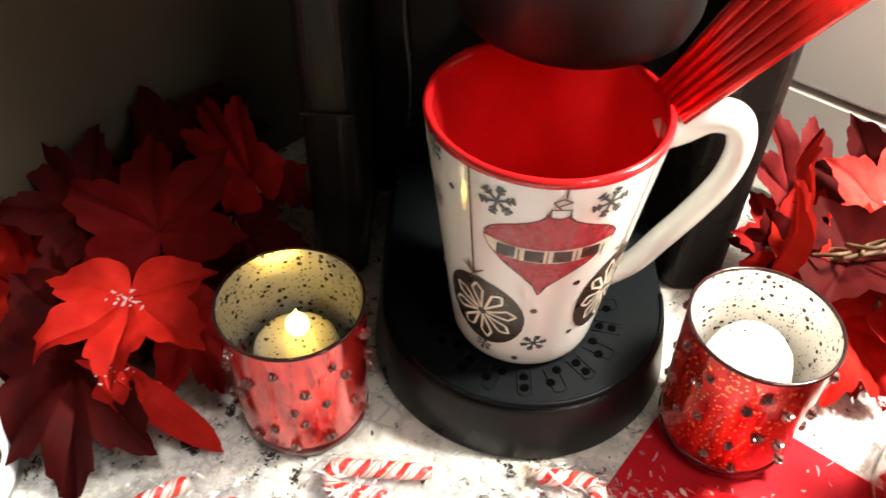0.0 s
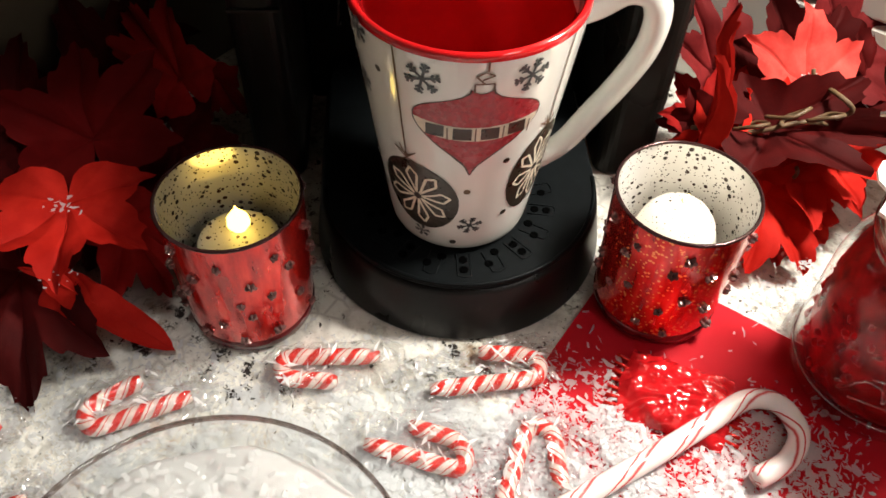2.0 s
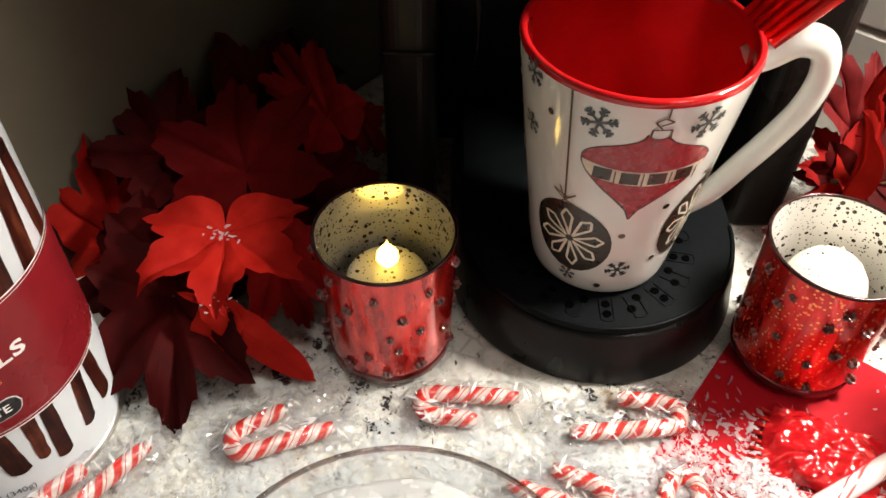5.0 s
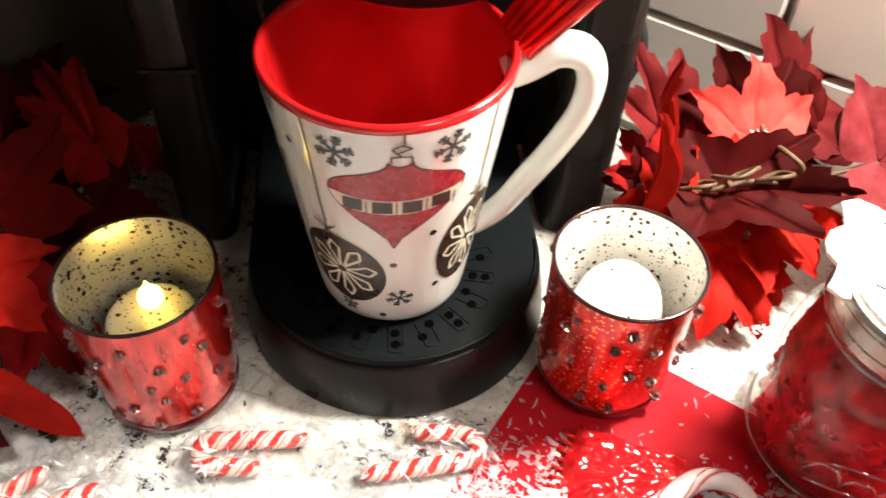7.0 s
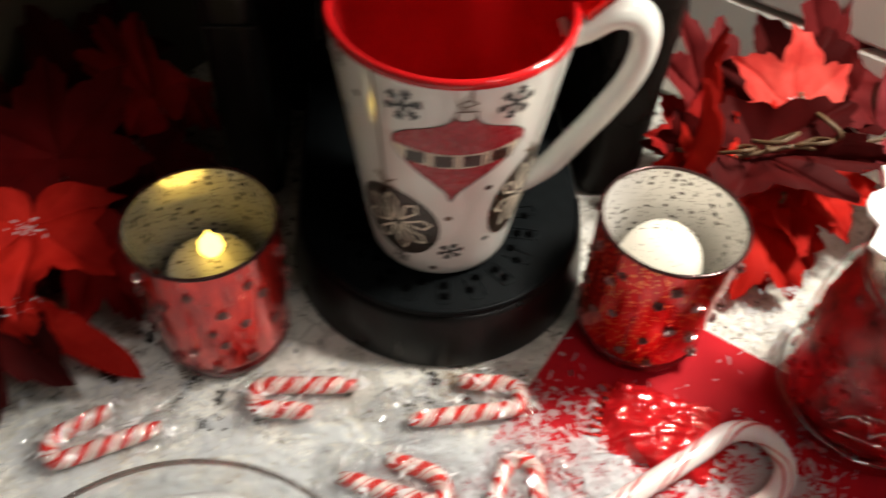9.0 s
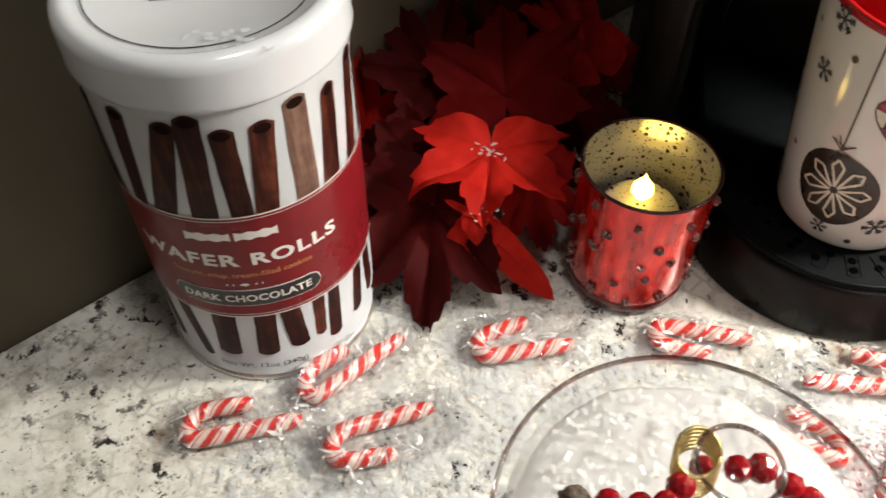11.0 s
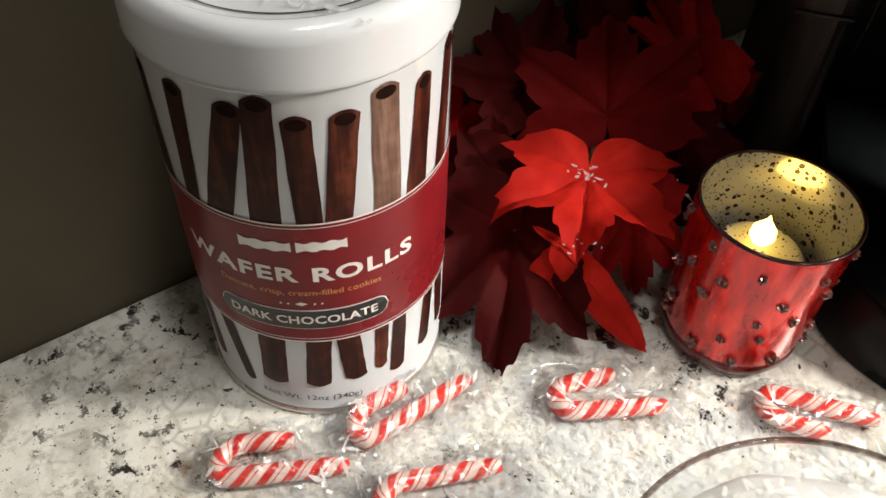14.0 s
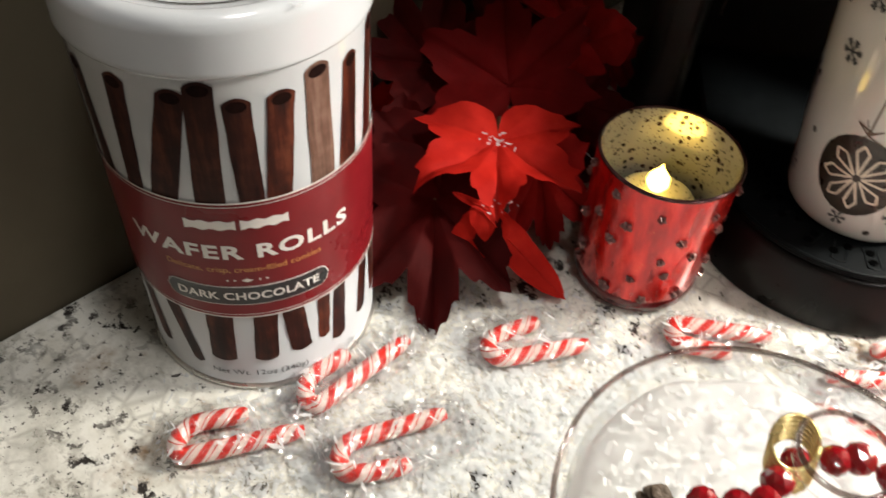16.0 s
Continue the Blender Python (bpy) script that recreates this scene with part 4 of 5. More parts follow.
def add_leaf(parent, base, c, tip, n, mat, width=1.0, fold=0.0, curl=0.15, seed=0, label=""):
    c, tip, base = Vector(c), Vector(tip), Vector(base)
    y = (tip - c).normalized()
    z = Vector(n)
    z = (z - y * z.dot(y)).normalized()
    x = y.cross(z)
    size = (tip - c).length
    slim = width > 1.5
    at = leaf_surface(size, fold, curl, width - 1 if slim else width, seed, 0.25 if slim else 1.0)
    ob = part("leaf", leaf_bm(at, seed, slim), mat, parent, label)
    part("midrib", vein_bm(at, size, slim), mat, ob)
    m = Matrix((x, y, z)).transposed().to_4x4()
    ob.matrix_basis = Matrix.Translation(c - base) @ m
    return ob


def garland(base, label, rows, stems):
    t = thing("leaf_garland", base, label, "garland", "leaf garlands")
    for k, (c, tip, n, mat, width, fold, curl) in enumerate(rows):
        add_leaf(t, base, c, tip, n, mat, width, fold, curl, 11 + k)
    B = Vector(base)
    for pts, r in stems:
        part("stem", tube(smooth_path([Vector(p) - B for p in pts], 8), r, 7), "stem", t)
    return t


left_rows = [
    ((-0.1275, 0.260, 0.0615), (-0.1235, 0.213, 0.056), (0.0, -0.30, 1), "leaf_bright", 1.04, 0.05, 0.04),
    ((-0.125, 0.302, 0.063), (-0.136, 0.339, 0.096), (-0.1, -0.75, 0.65), "leaf_mid", 1.1, 0.05, 0.05),
    ((-0.1325, 0.2290, 0.047), (-0.0860, 0.2180, 0.004), (0.35, -0.75, 0.6), "leaf_bright", 1.92, -0.35, 0.0),
    ((-0.1220, 0.2300, 0.043), (-0.1420, 0.2220, 0.019), (-0.25, -0.85, 0.5), "leaf_bright", 3.3, 0.10, 0.05),
    ((-0.1280, 0.2295, 0.046), (-0.1450, 0.2300, 0.0535), (0.1, -0.75, 0.6), "leaf_bright", 1.75, 0.1, 0.05),
    ((-0.106, 0.264, 0.045), (-0.092, 0.247, 0.002), (0.2, -0.9, 0.4), "leaf_red", 0.6, 0.4, 0.1),
    ((-0.154, 0.243, 0.034), (-0.1455, 0.183, 0.001), (0.0, -0.45, 0.9), "leaf_dark_shade", 0.70, 0.15, 0.08),
    ((-0.087, 0.338, 0.070), (-0.122, 0.388, 0.082), (0.1, -0.7, 0.7), "leaf_red", 0.40, 0.6, 0.05),
    ((-0.074, 0.352, 0.062), (-0.066, 0.372, 0.018), (-0.1, -0.9, 0.3), "leaf_red", 0.45, 0.3, 0.1),
    ((-0.203, 0.302, 0.012), (-0.2076, 0.316, 0.076), (0.25, -0.9, 0.2), "leaf_bright", 0.55, 0.35, 0.05),
    ((-0.165, 0.318, 0.060), (-0.200, 0.345, 0.080), (0.0, -0.6, 0.8), "leaf_dark_shade", 0.9, 0.2, 0.1),
    ((-0.150, 0.330, 0.045), (-0.185, 0.300, 0.030), (0.0, -0.4, 0.9), "leaf_dark_shade", 0.9, 0.2, 0.2),
    ((-0.090, 0.320, 0.045), (-0.068, 0.300, 0.022), (0.0, -0.6, 0.8), "leaf_dark_shade", 0.9, 0.2, 0.2),
    ((-0.125, 0.350, 0.060), (-0.112, 0.395, 0.095), (0.0, -0.7, 0.6), "leaf_dark_shade", 0.8, 0.1, 0.1),
    ((-0.170, 0.270, 0.036), (-0.205, 0.262, 0.010), (-0.2, -0.5, 0.9), "leaf_dark_shade", 0.9, 0.2, 0.2),
    ((-0.115, 0.290, 0.040), (-0.098, 0.264, 0.006), (0.1, -0.8, 0.5), "leaf_dark_shade", 0.9, 0.2, 0.1),
    ((-0.160, 0.262, 0.038), (-0.178, 0.222, 0.002), (0.0, -0.7, 0.7), "leaf_dark_shade", 0.8, 0.2, 0.1),
    ((-0.140, 0.300, 0.030), (-0.150, 0.265, 0.008), (0.0, -0.6, 0.7), "leaf_dark_shade", 1.0, 0.2, 0.1),
]
left_stems = [
    (((-0.1275, 0.260, 0.061), (-0.128, 0.285, 0.055), (-0.125, 0.310, 0.035), (-0.120, 0.33, 0.004)), 0.0012),
    (((-0.125, 0.302, 0.062), (-0.122, 0.318, 0.045), (-0.12, 0.33, 0.004)), 0.0012),
    (((-0.203, 0.302, 0.012), (-0.185, 0.285, 0.018), (-0.165, 0.285, 0.012), (-0.13, 0.31, 0.003)), 0.0010),
    (((-0.154, 0.243, 0.034), (-0.150, 0.262, 0.032), (-0.142, 0.290, 0.02), (-0.13, 0.31, 0.003)), 0.0012),
    (((-0.090, 0.338, 0.068), (-0.10, 0.336, 0.04), (-0.118, 0.332, 0.004)), 0.0010),
]
garland((-0.125, 0.31, 0.0), "garland of red and dark red fabric maple leaves on the granite", left_rows, left_stems)
right_rows = [
    ((0.236, 0.327, 0.069), (0.203, 0.344, 0.090), (0.05, -0.72, 0.70), "leaf_coral", 1.10, 0.05, 0.10),
    ((0.292, 0.309, 0.070), (0.351, 0.313, 0.073), (0.05, -0.72, 0.62), "leaf_dusty", 0.92, 0.10, 0.08),
    ((0.266, 0.360, 0.067), (0.288, 0.384, 0.112), (0.0, -0.85, 0.5), "leaf_wine", 0.85, 0.15, 0.05),
    ((0.212, 0.282, 0.035), (0.233, 0.250, 0.006), (0.1, -0.5, 0.8), "leaf_bright", 0.8, 0.15, 0.1),
    ((0.212, 0.302, 0.062), (0.280, 0.290, 0.069), (0.0, -0.45, 0.9), "leaf_dark_shade", 0.50, 0.25, 0.05),
    ((0.174, 0.298, 0.052), (0.189, 0.331, 0.118), (0.5, -0.85, 0.1), "leaf_bright", 0.075, 0.8, 0.0),
    ((0.197, 0.350, 0.058), (0.175, 0.371, 0.106), (0.3, -0.75, 0.5), "leaf_wine", 0.55, 0.25, 0.05),
    ((0.200, 0.315, 0.040), (0.176, 0.296, 0.012), (0.0, -0.5, 0.8), "leaf_bright", 0.9, 0.2, 0.1),
    ((0.232, 0.300, 0.045), (0.264, 0.270, 0.030), (0.1, -0.4, 0.9), "leaf_bright", 0.9, 0.15, 0.1),
    ((0.215, 0.300, 0.040), (0.204, 0.258, 0.003), (0.0, -0.6, 0.8), "leaf_bright", 0.9, 0.2, 0.1),
    ((0.284, 0.350, 0.056), (0.297, 0.372, 0.086), (0.0, -0.7, 0.6), "leaf_dark_shade", 0.8, 0.2, 0.1),
    ((0.205, 0.325, 0.050), (0.180, 0.340, 0.030), (0.0, -0.6, 0.8), "leaf_red", 0.9, 0.2, 0.1),
    ((0.222, 0.312, 0.060), (0.194, 0.300, 0.064), (0.0, -0.5, 0.9), "leaf_bright", 0.8, 0.2, 0.1),
    ((0.240, 0.345, 0.060), (0.226, 0.372, 0.098), (0.0, -0.8, 0.5), "leaf_dark_shade", 0.9, 0.2, 0.1),
    ((0.255, 0.335, 0.050), (0.270, 0.320, 0.060), (0.0, -0.6, 0.8), "leaf_dark_shade", 0.9, 0.2, 0.1),
    ((0.246, 0.300, 0.048), (0.278, 0.278, 0.046), (0.0, -0.5, 0.9), "leaf_bright", 0.9, 0.2, 0.1),
    ((0.220, 0.290, 0.030), (0.190, 0.272, 0.004), (0.0, -0.6, 0.8), "leaf_red", 0.9, 0.2, 0.1),
    ((0.190, 0.330, 0.045), (0.172, 0.345, 0.066), (0.0, -0.7, 0.6), "leaf_red", 0.9, 0.2, 0.1),
    ((0.187, 0.322, 0.050), (0.168, 0.315, 0.030), (0.0, -0.6, 0.8), "leaf_dark_shade", 0.9, 0.2, 0.1),
]
right_stems = [
    (((0.236, 0.327, 0.080), (0.240, 0.320, 0.060), (0.235, 0.322, 0.03), (0.23, 0.325, 0.003)), 0.0012),
    (((0.292, 0.309, 0.0695), (0.264, 0.307, 0.062), (0.238, 0.315, 0.04), (0.23, 0.325, 0.003)), 0.0012),
    (((0.205, 0.300, 0.072), (0.212, 0.290, 0.080), (0.222, 0.294, 0.082), (0.225, 0.302, 0.074), (0.218, 0.304, 0.068), (0.212, 0.296, 0.070)), 0.0011),
    (((0.190, 0.298, 0.066), (0.198, 0.292, 0.073), (0.206, 0.296, 0.071), (0.204, 0.304, 0.065), (0.196, 0.304, 0.061), (0.194, 0.296, 0.059)), 0.0011),
    (((0.222, 0.292, 0.076), (0.230, 0.286, 0.083), (0.238, 0.290, 0.081), (0.236, 0.298, 0.075), (0.228, 0.298, 0.071)), 0.0011),
    (((0.242, 0.300, 0.070), (0.246, 0.297, 0.078), (0.240, 0.303, 0.082), (0.237, 0.322, 0.076)), 0.0013),
    (((0.266, 0.360, 0.066), (0.258, 0.345, 0.060), (0.245, 0.330, 0.045), (0.23, 0.325, 0.004)), 0.0012),
    (((0.278, 0.330, 0.090), (0.274, 0.326, 0.080), (0.275, 0.316, 0.072)), 0.0011),
    (((0.226, 0.288, 0.040), (0.223, 0.282, 0.050), (0.220, 0.280, 0.056)), 0.0011),
    (((0.250, 0.292, 0.058), (0.243, 0.285, 0.062), (0.238, 0.288, 0.055), (0.244, 0.293, 0.050), (0.252, 0.290, 0.046)), 0.0012),
    (((0.178, 0.318, 0.050), (0.200, 0.300, 0.062), (0.225, 0.298, 0.070), (0.25, 0.302, 0.062)), 0.0013),
]
garland((0.225, 0.32, 0.0), "garland of coral, red and dusty pink fabric maple leaves", right_rows, right_stems)


# ---- sweets ----
def mini_cane(a, b, c, d, seed, label):
    rnd = random.Random(seed)
    r = 0.0041
    P2 = [Vector((*p, 0.0)) for p in (a, b, c, d)]
    mid = (P2[1] + P2[2]) / 2
    t = thing("candy_cane", (mid.x, mid.y, 0.0), label, "candy cane", "wrapped mini candy canes")
    axis = ((P2[1] - P2[0]).normalized() + (P2[2] - P2[3]).normalized()).normalized()
    half = (P2[1] - P2[2]) / 2
    bend = mid + axis * half.length
    arc = [mid + half * math.cos(a) + axis * half.length * math.sin(a) for a in [math.pi * k / 4 for k in range(5)]]
    pts = smooth_path([P2[0], P2[0].lerp(P2[1], 0.55), *arc, P2[2].lerp(P2[3], 0.5), P2[3]], 6)
    pts = [p - mid + Vector((0, 0, r + 0.0008)) for p in pts]
    rad = [r * min(1.0, 0.62 + 0.22 * min(k, len(pts) - 1 - k)) * (1 + 0.06 * noise.noise((k * 0.4, seed, 0.0))) for k in range(len(pts))]
    part("stick", tube(pts, rad, 12), "candy", t, "red and white striped peppermint stick")
    # crumpled clear wrapper
    lo = Vector((min(p.x for p in pts), min(p.y for p in pts), 0))
    hi = Vector((max(p.x for p in pts), max(p.y for p in pts), 0))
    long_dir = (P2[3] - bend).normalized()
    side = Vector((-long_dir.y, long_dir.x, 0))
    us = [(p.dot(long_dir), p.dot(side)) for p in pts]
    u0, u1 = min(u for u, _ in us) - 0.010, max(u for u, _ in us) + 0.012
    v0, v1 = min(v for _, v in us) - 0.006, max(v for _, v in us) + 0.006
    bm = bmesh.new()
    nu, nv = 26, 14
    s1 = rnd.uniform(0, 90)
    rows = []
    for i in range(nu + 1):
        row = []
        for j in range(nv + 1):
            fu, fv = i / nu, j / nv
            pinch = 1.0 - 0.25 * max(0.0, 1 - min(fu, 1 - fu) * 8)
            u = u0 + (u1 - u0) * fu
            v = (v0 + v1) / 2 + (fv - 0.5) * (v1 - v0) * pinch
            q = long_dir * u + side * v
            near = min((Vector((p.x, p.y)) - Vector((q.x, q.y))).length for p in pts)
            lift = 0.0078 * max(0.0, 1 - (near / 0.009) ** 2) + 0.0006
            edge = min(fu, 1 - fu, fv, 1 - fv)
            wob = 0.0065 * abs(noise.noise((u * 230 + s1, v * 260, s1))) + (0.003 * rnd.random() if edge < 0.08 else 0)
            row.append(bm.verts.new(q + Vector((rnd.uniform(-1, 1) * 0.0006, rnd.uniform(-1, 1) * 0.0006, lift + wob))))
        rows.append(row)
    for i in range(nu):
        for j in range(nv):
            bm.faces.new((rows[i][j], rows[i + 1][j], rows[i + 1][j + 1], rows[i][j + 1]))
    part("wrapper", bm, "film", t, "crumpled clear cellophane wrapper", False)
    # glints on the film, made as milky white slivers that stand up from it
    bm = bmesh.new()
    for k in range(26):
        u, v = u0 + (u1 - u0) * rnd.uniform(0.04, 0.96), v0 + (v1 - v0) * rnd.uniform(0.05, 0.95)
        q = long_dir * u + side * v
        near = min((Vector((p.x, p.y)) - Vector((q.x, q.y))).length for p in pts)
        q.z = 0.0026 + 0.0085 * max(0.0, 1 - (near / 0.009) ** 2)
        a = rnd.uniform(0, 6.283)
        d = Vector((math.cos(a), math.sin(a), rnd.uniform(-0.25, 0.25))) * rnd.uniform(0.0010, 0.0050)
        e = Vector((-math.sin(a), math.cos(a), rnd.uniform(-0.6, 0.6))) * rnd.uniform(0.0002, 0.0010)
        bm.faces.new([bm.verts.new(q + w) for w in (-d - e * 0.2, -d * 0.2 - e, d, e * 1.2)])
    part("wrapper_crease", bm, "glint_film", t, "white slivers as glints on the film", False)
    return t


mini_cane((-0.098, 0.201), (-0.116, 0.190), (-0.111, 0.178), (-0.074, 0.192), 1, "wrapped red and white mini candy cane in front of the leaves")
mini_cane((-0.008, 0.197), (-0.028, 0.199), (-0.029, 0.211), (0.012, 0.210), 2, "wrapped red and white mini candy cane before the candle holder")
mini_cane((0.059, 0.2105), (0.080, 0.2085), (0.081, 0.195), (0.035, 0.191), 3, "wrapped red and white mini candy cane before the coffee maker")
mini_cane((0.025, 0.173), (0.043, 0.166), (0.042, 0.152), (0.005, 0.165), 4, "wrapped mini candy cane half buried in plastic snow")
mini_cane((0.089, 0.140), (0.089, 0.162), (0.075, 0.164), (0.062, 0.132), 5, "wrapped mini candy cane half buried in plastic snow")
mini_cane((-0.217, 0.132), (-0.235, 0.125), (-0.234, 0.110), (-0.192, 0.128), 6, "wrapped mini candy cane in front of the biscuit tin")
mini_cane((-0.182, 0.169), (-0.194, 0.156), (-0.187, 0.143), (-0.157, 0.181), 7, "wrapped mini candy cane beside the biscuit tin")
mini_cane((-0.146, 0.119), (-0.166, 0.112), (-0.170, 0.127), (-0.135, 0.145), 8, "wrapped mini candy cane beside the biscuit tin")

big = thing("candy_cane", (0.165, 0.165, 0.0), "large unwrapped white and red candy cane lying on the red card", "candy cane")
bp = smooth_path([(0.172, 0.140, 0.008), (0.189, 0.148, 0.008), (0.1985, 0.161, 0.008), (0.194, 0.1755, 0.008), (0.180, 0.1785, 0.008), (0.160, 0.168, 0.008), (0.130, 0.152, 0.0075), (0.092, 0.133, 0.0075), (0.060, 0.117, 0.0075)], 8)
part("stick", tube([p - Vector((0.165, 0.165, 0)) for p in bp], [0.0048 if 0 < k < len(bp) - 1 else 0.0036 for k in range(len(bp))], 16), "candy_big", big, "white stick with thin red stripes")

# red wrapped sweet
sw = thing("wrapped_sweet", (0.149, 0.183, 0.0015), "square red sweet in shiny red cellophane on the card", "sweet")
bm = bmesh.new()
rows = []
for i in range(41):
    row = []
    for j in range(41):
        u, v = i / 20 - 1, j / 20 - 1
        hgt = 0.0082 * (1 - abs(u) ** 3) * (1 - abs(v) ** 3) ** 0.7 + 0.0008
        hgt += 0.0030 * noise.noise((u * 3.1, v * 3.3, 4.0)) + 0.0030 * abs(noise.noise((u * 4.5, v * 5, 2.0))) + 0.0004 * abs(noise.noise((u * 15, v * 17, 7.0)))
        row.append(bm.verts.new((u * 0.027 * (1 - 0.12 * abs(v)), v * 0.019 * (1 + 0.10 * u * u), max(0.0004, hgt))))
    rows.append(row)
for i in range(40):
    for j in range(40):
        bm.faces.new((rows[i][j], rows[i + 1][j], rows[i + 1][j + 1], rows[i][j + 1]))
w1 = part("wrapper", bm, "sweet_foil", sw, "shiny crumpled red cellophane")
w1.rotation_euler = (0, 0, radians(-24))
for s in (-1, 1):
    for k in range(7):
        p = part("crimp", tube([(s * 0.0245, -0.013 + 0.0043 * k, 0.001), (s * 0.0310, -0.014 + 0.0047 * k, 0.0012)], 0.0009, 6), "red_foil", sw)
        p.rotation_euler = (0, 0, radians(-24))

# ---- red card under candle holder and jar ----
card = thing("red_card", (0.16, 0.17, 0.0), "large plain red paper card lying on the granite", "card")
e1, e2 = Vector((0.787, -0.617)), Vector((0.60, 0.80))
back = Vector((0.141, 0.2735))
cs = [back, back + e1 * 0.26, back + e1 * 0.26 - e2 * 0.22, back - e2 * 0.22]
part("sheet", prism([(p.x - 0.16, p.y - 0.17) for p in cs], 0.0002, 0.0012), "card", card, "", False)
p0, p1 = back + e1 * 0.035, back + e1 * 0.26
part("cut_edge", tube([(p0.x - 0.16, p0.y - 0.17, 0.0008), (p1.x - 0.16, p1.y - 0.17, 0.0008)], 0.0006, 6), "label_white", card, "pale cut edge")
strip = thing("clear_strip", (0.22, 0.229, 0.0012), "small clear plastic strip at the edge of the card", "strip")
part("film", tube([(-0.007, -0.008, 0.0015), (0.0, 0.0, 0.003), (0.008, 0.009, 0.002)], 0.0026, 6, 0.35), "film", strip, "", False)


# ---- jar of red sweets ----
def sweets_jar():
    t = thing("mason_jar", (0.2472, 0.1945, 0.0014), "glass mason jar full of red cinnamon sweets, metal band, white tag", "jar")
    prof = [(0.0, 0.003), (0.030, 0.002), (0.034, 0.0), (0.0385, 0.002), (0.0405, 0.008), (0.0412, 0.030), (0.0412, 0.062), (0.0398, 0.074), (0.0362, 0.083), (0.0335, 0.088), (0.0330, 0.100)]
    part("glass", lathe(prof, 64), "glass", t, "clear glass")
    for z in (0.0145, 0.0885):
        ring = [((0.0412 if z < 0.05 else 0.0336) + 0.0007 * math.cos(a), z + 0.0007 * math.sin(a)) for a in [2 * math.pi * k / 6 for k in range(6)]]
        part("glass_bead", lathe(ring, 64, True), "glass_edge", t)
    w = Wrap(lambda z: 0.0413)
    bars = [((-0.018, 0.000), (-0.010, 0.009)), ((-0.010, 0.009), (-0.004, 0.001)), ((-0.004, 0.001), (0.003, 0.007)), ((0.003, 0.007), (0.010, 0.000)), ((0.010, 0.000), (0.017, 0.006)), ((-0.016, -0.006), (0.016, -0.006)), ((-0.012, 0.012), (0.014, 0.011))]
    for a, b in bars:
        p = [w.near(-28, 0.032, a[0] + (b[0] - a[0]) * f, a[1] + (b[1] - a[1]) * f + 0.004 * math.sin(3.1 * f)) for f in (0, 0.25, 0.5, 0.75, 1)]
        part("embossing", tube(p, 0.0007, 6), "glass_edge", t, "raised glass pattern")
    rnd = random.Random(8)
    fill = part("sweets", lathe([(0.0, 0.007), (0.034, 0.008), (0.0365, 0.014), (0.0376, 0.030), (0.0376, 0.060), (0.0360, 0.072), (0.0325, 0.081), (0.0300, 0.090), (0.0, 0.093)], 40), "red_sweet", t, "heap of red sweets")
    proto = None
    for k in range(150):
        a, z = rnd.uniform(0, 2 * math.pi), rnd.uniform(0.012, 0.074)
        r = 0.0362 if z < 0.06 else 0.0362 - (z - 0.06) * 0.4
        if proto is None:
            b2 = bmesh.new()
            bmesh.ops.create_icosphere(b2, subdivisions=1, radius=0.0034)
            s = proto = part("sweet", b2, "red_sweet", t)
        else:
            s = new("sweet", proto.data)
            s.parent = t
        s.matrix_basis = pose(r * math.sin(a), -r * math.cos(a), z, rnd.uniform(0, 360), rnd.uniform(0, 360), 0) @ Matrix.Diagonal((1.2, 0.9, 0.6, 1))
    band = [(0.0335, 0.0935), (0.0356, 0.0935), (0.0360, 0.0945), (0.0355, 0.0958), (0.0355, 0.1080), (0.0348, 0.1096), (0.0335, 0.1102), (0.0300, 0.1102), (0.0300, 0.1096)]
    bd = part("screw_band", lathe(band, 72), "steel", t, "shiny metal screw band")
    for z in (0.0985, 0.1065):
        ring = [(0.0355 + 0.0005 * math.cos(a), z + 0.0005 * math.sin(a)) for a in [2 * math.pi * k / 6 for k in range(6)]]
        part("thread", lathe(ring, 72, True), "steel", bd)
    part("lid_disc", lathe([(0.0305, 0.1098), (0.0, 0.1100)], 48), "tag", t, "white lid disc")
    # scalloped tag lying on the lid
    out = []
    hw, hh = 0.041, 0.0245
    half = [(-1.0, 0.0), (-0.97, 0.22), (-0.86, 0.40), (-0.88, 0.62), (-0.92, 0.86), (-0.78, 1.0), (-0.62, 0.93), (-0.45, 0.80), (-0.25, 0.84), (-0.12, 0.95), (0.0, 1.02)]
    top = half + [(-x, y) for x, y in half[-2::-1]]
    ol = top + [(x, -y) for x, y in top[-2:0:-1]]
    tg = part("tag", prism([(x * hw, y * hh) for x, y in ol][::-1], 0.0, 0.0022, 0.0004), "tag", t, "white scalloped wooden tag with handwriting", False)
    tg.matrix_basis = pose(0.0022, 0.0075, 0.1118, 7, -3, -27)
    for text, y in (("Cinnamon", 0.0015), ("Bites", -0.0065)):
        bm = letters(text, 0.0085, 0.00018, 1.25)
        o = part("handwriting", bm, "ink", tg, "", False)
        o.location = (0.0, y, 0.0024)
    for a in ((-0.55, 0.60, -0.12, 0.72), (0.12, 0.72, 0.55, 0.60), (-0.55, -0.60, -0.12, -0.72), (0.12, -0.72, 0.55, -0.60)):
        part("tag_line", tube([(a[0] * hw, a[1] * hh, 0.0023), ((a[0] + a[2]) / 2 * hw, (a[1] + a[3]) / 2 * hh * 1.06, 0.0023), (a[2] * hw, a[3] * hh, 0.0023)], 0.0004, 5), "ink", tg)
    o = part("hole", lathe([(0.0016, 0.0), (0.0016, 0.0003), (0.0, 0.0003)], 12), "ink", tg)
    o.location = (0.0, 0.0125, 0.0022)
    return t


sweets_jar()

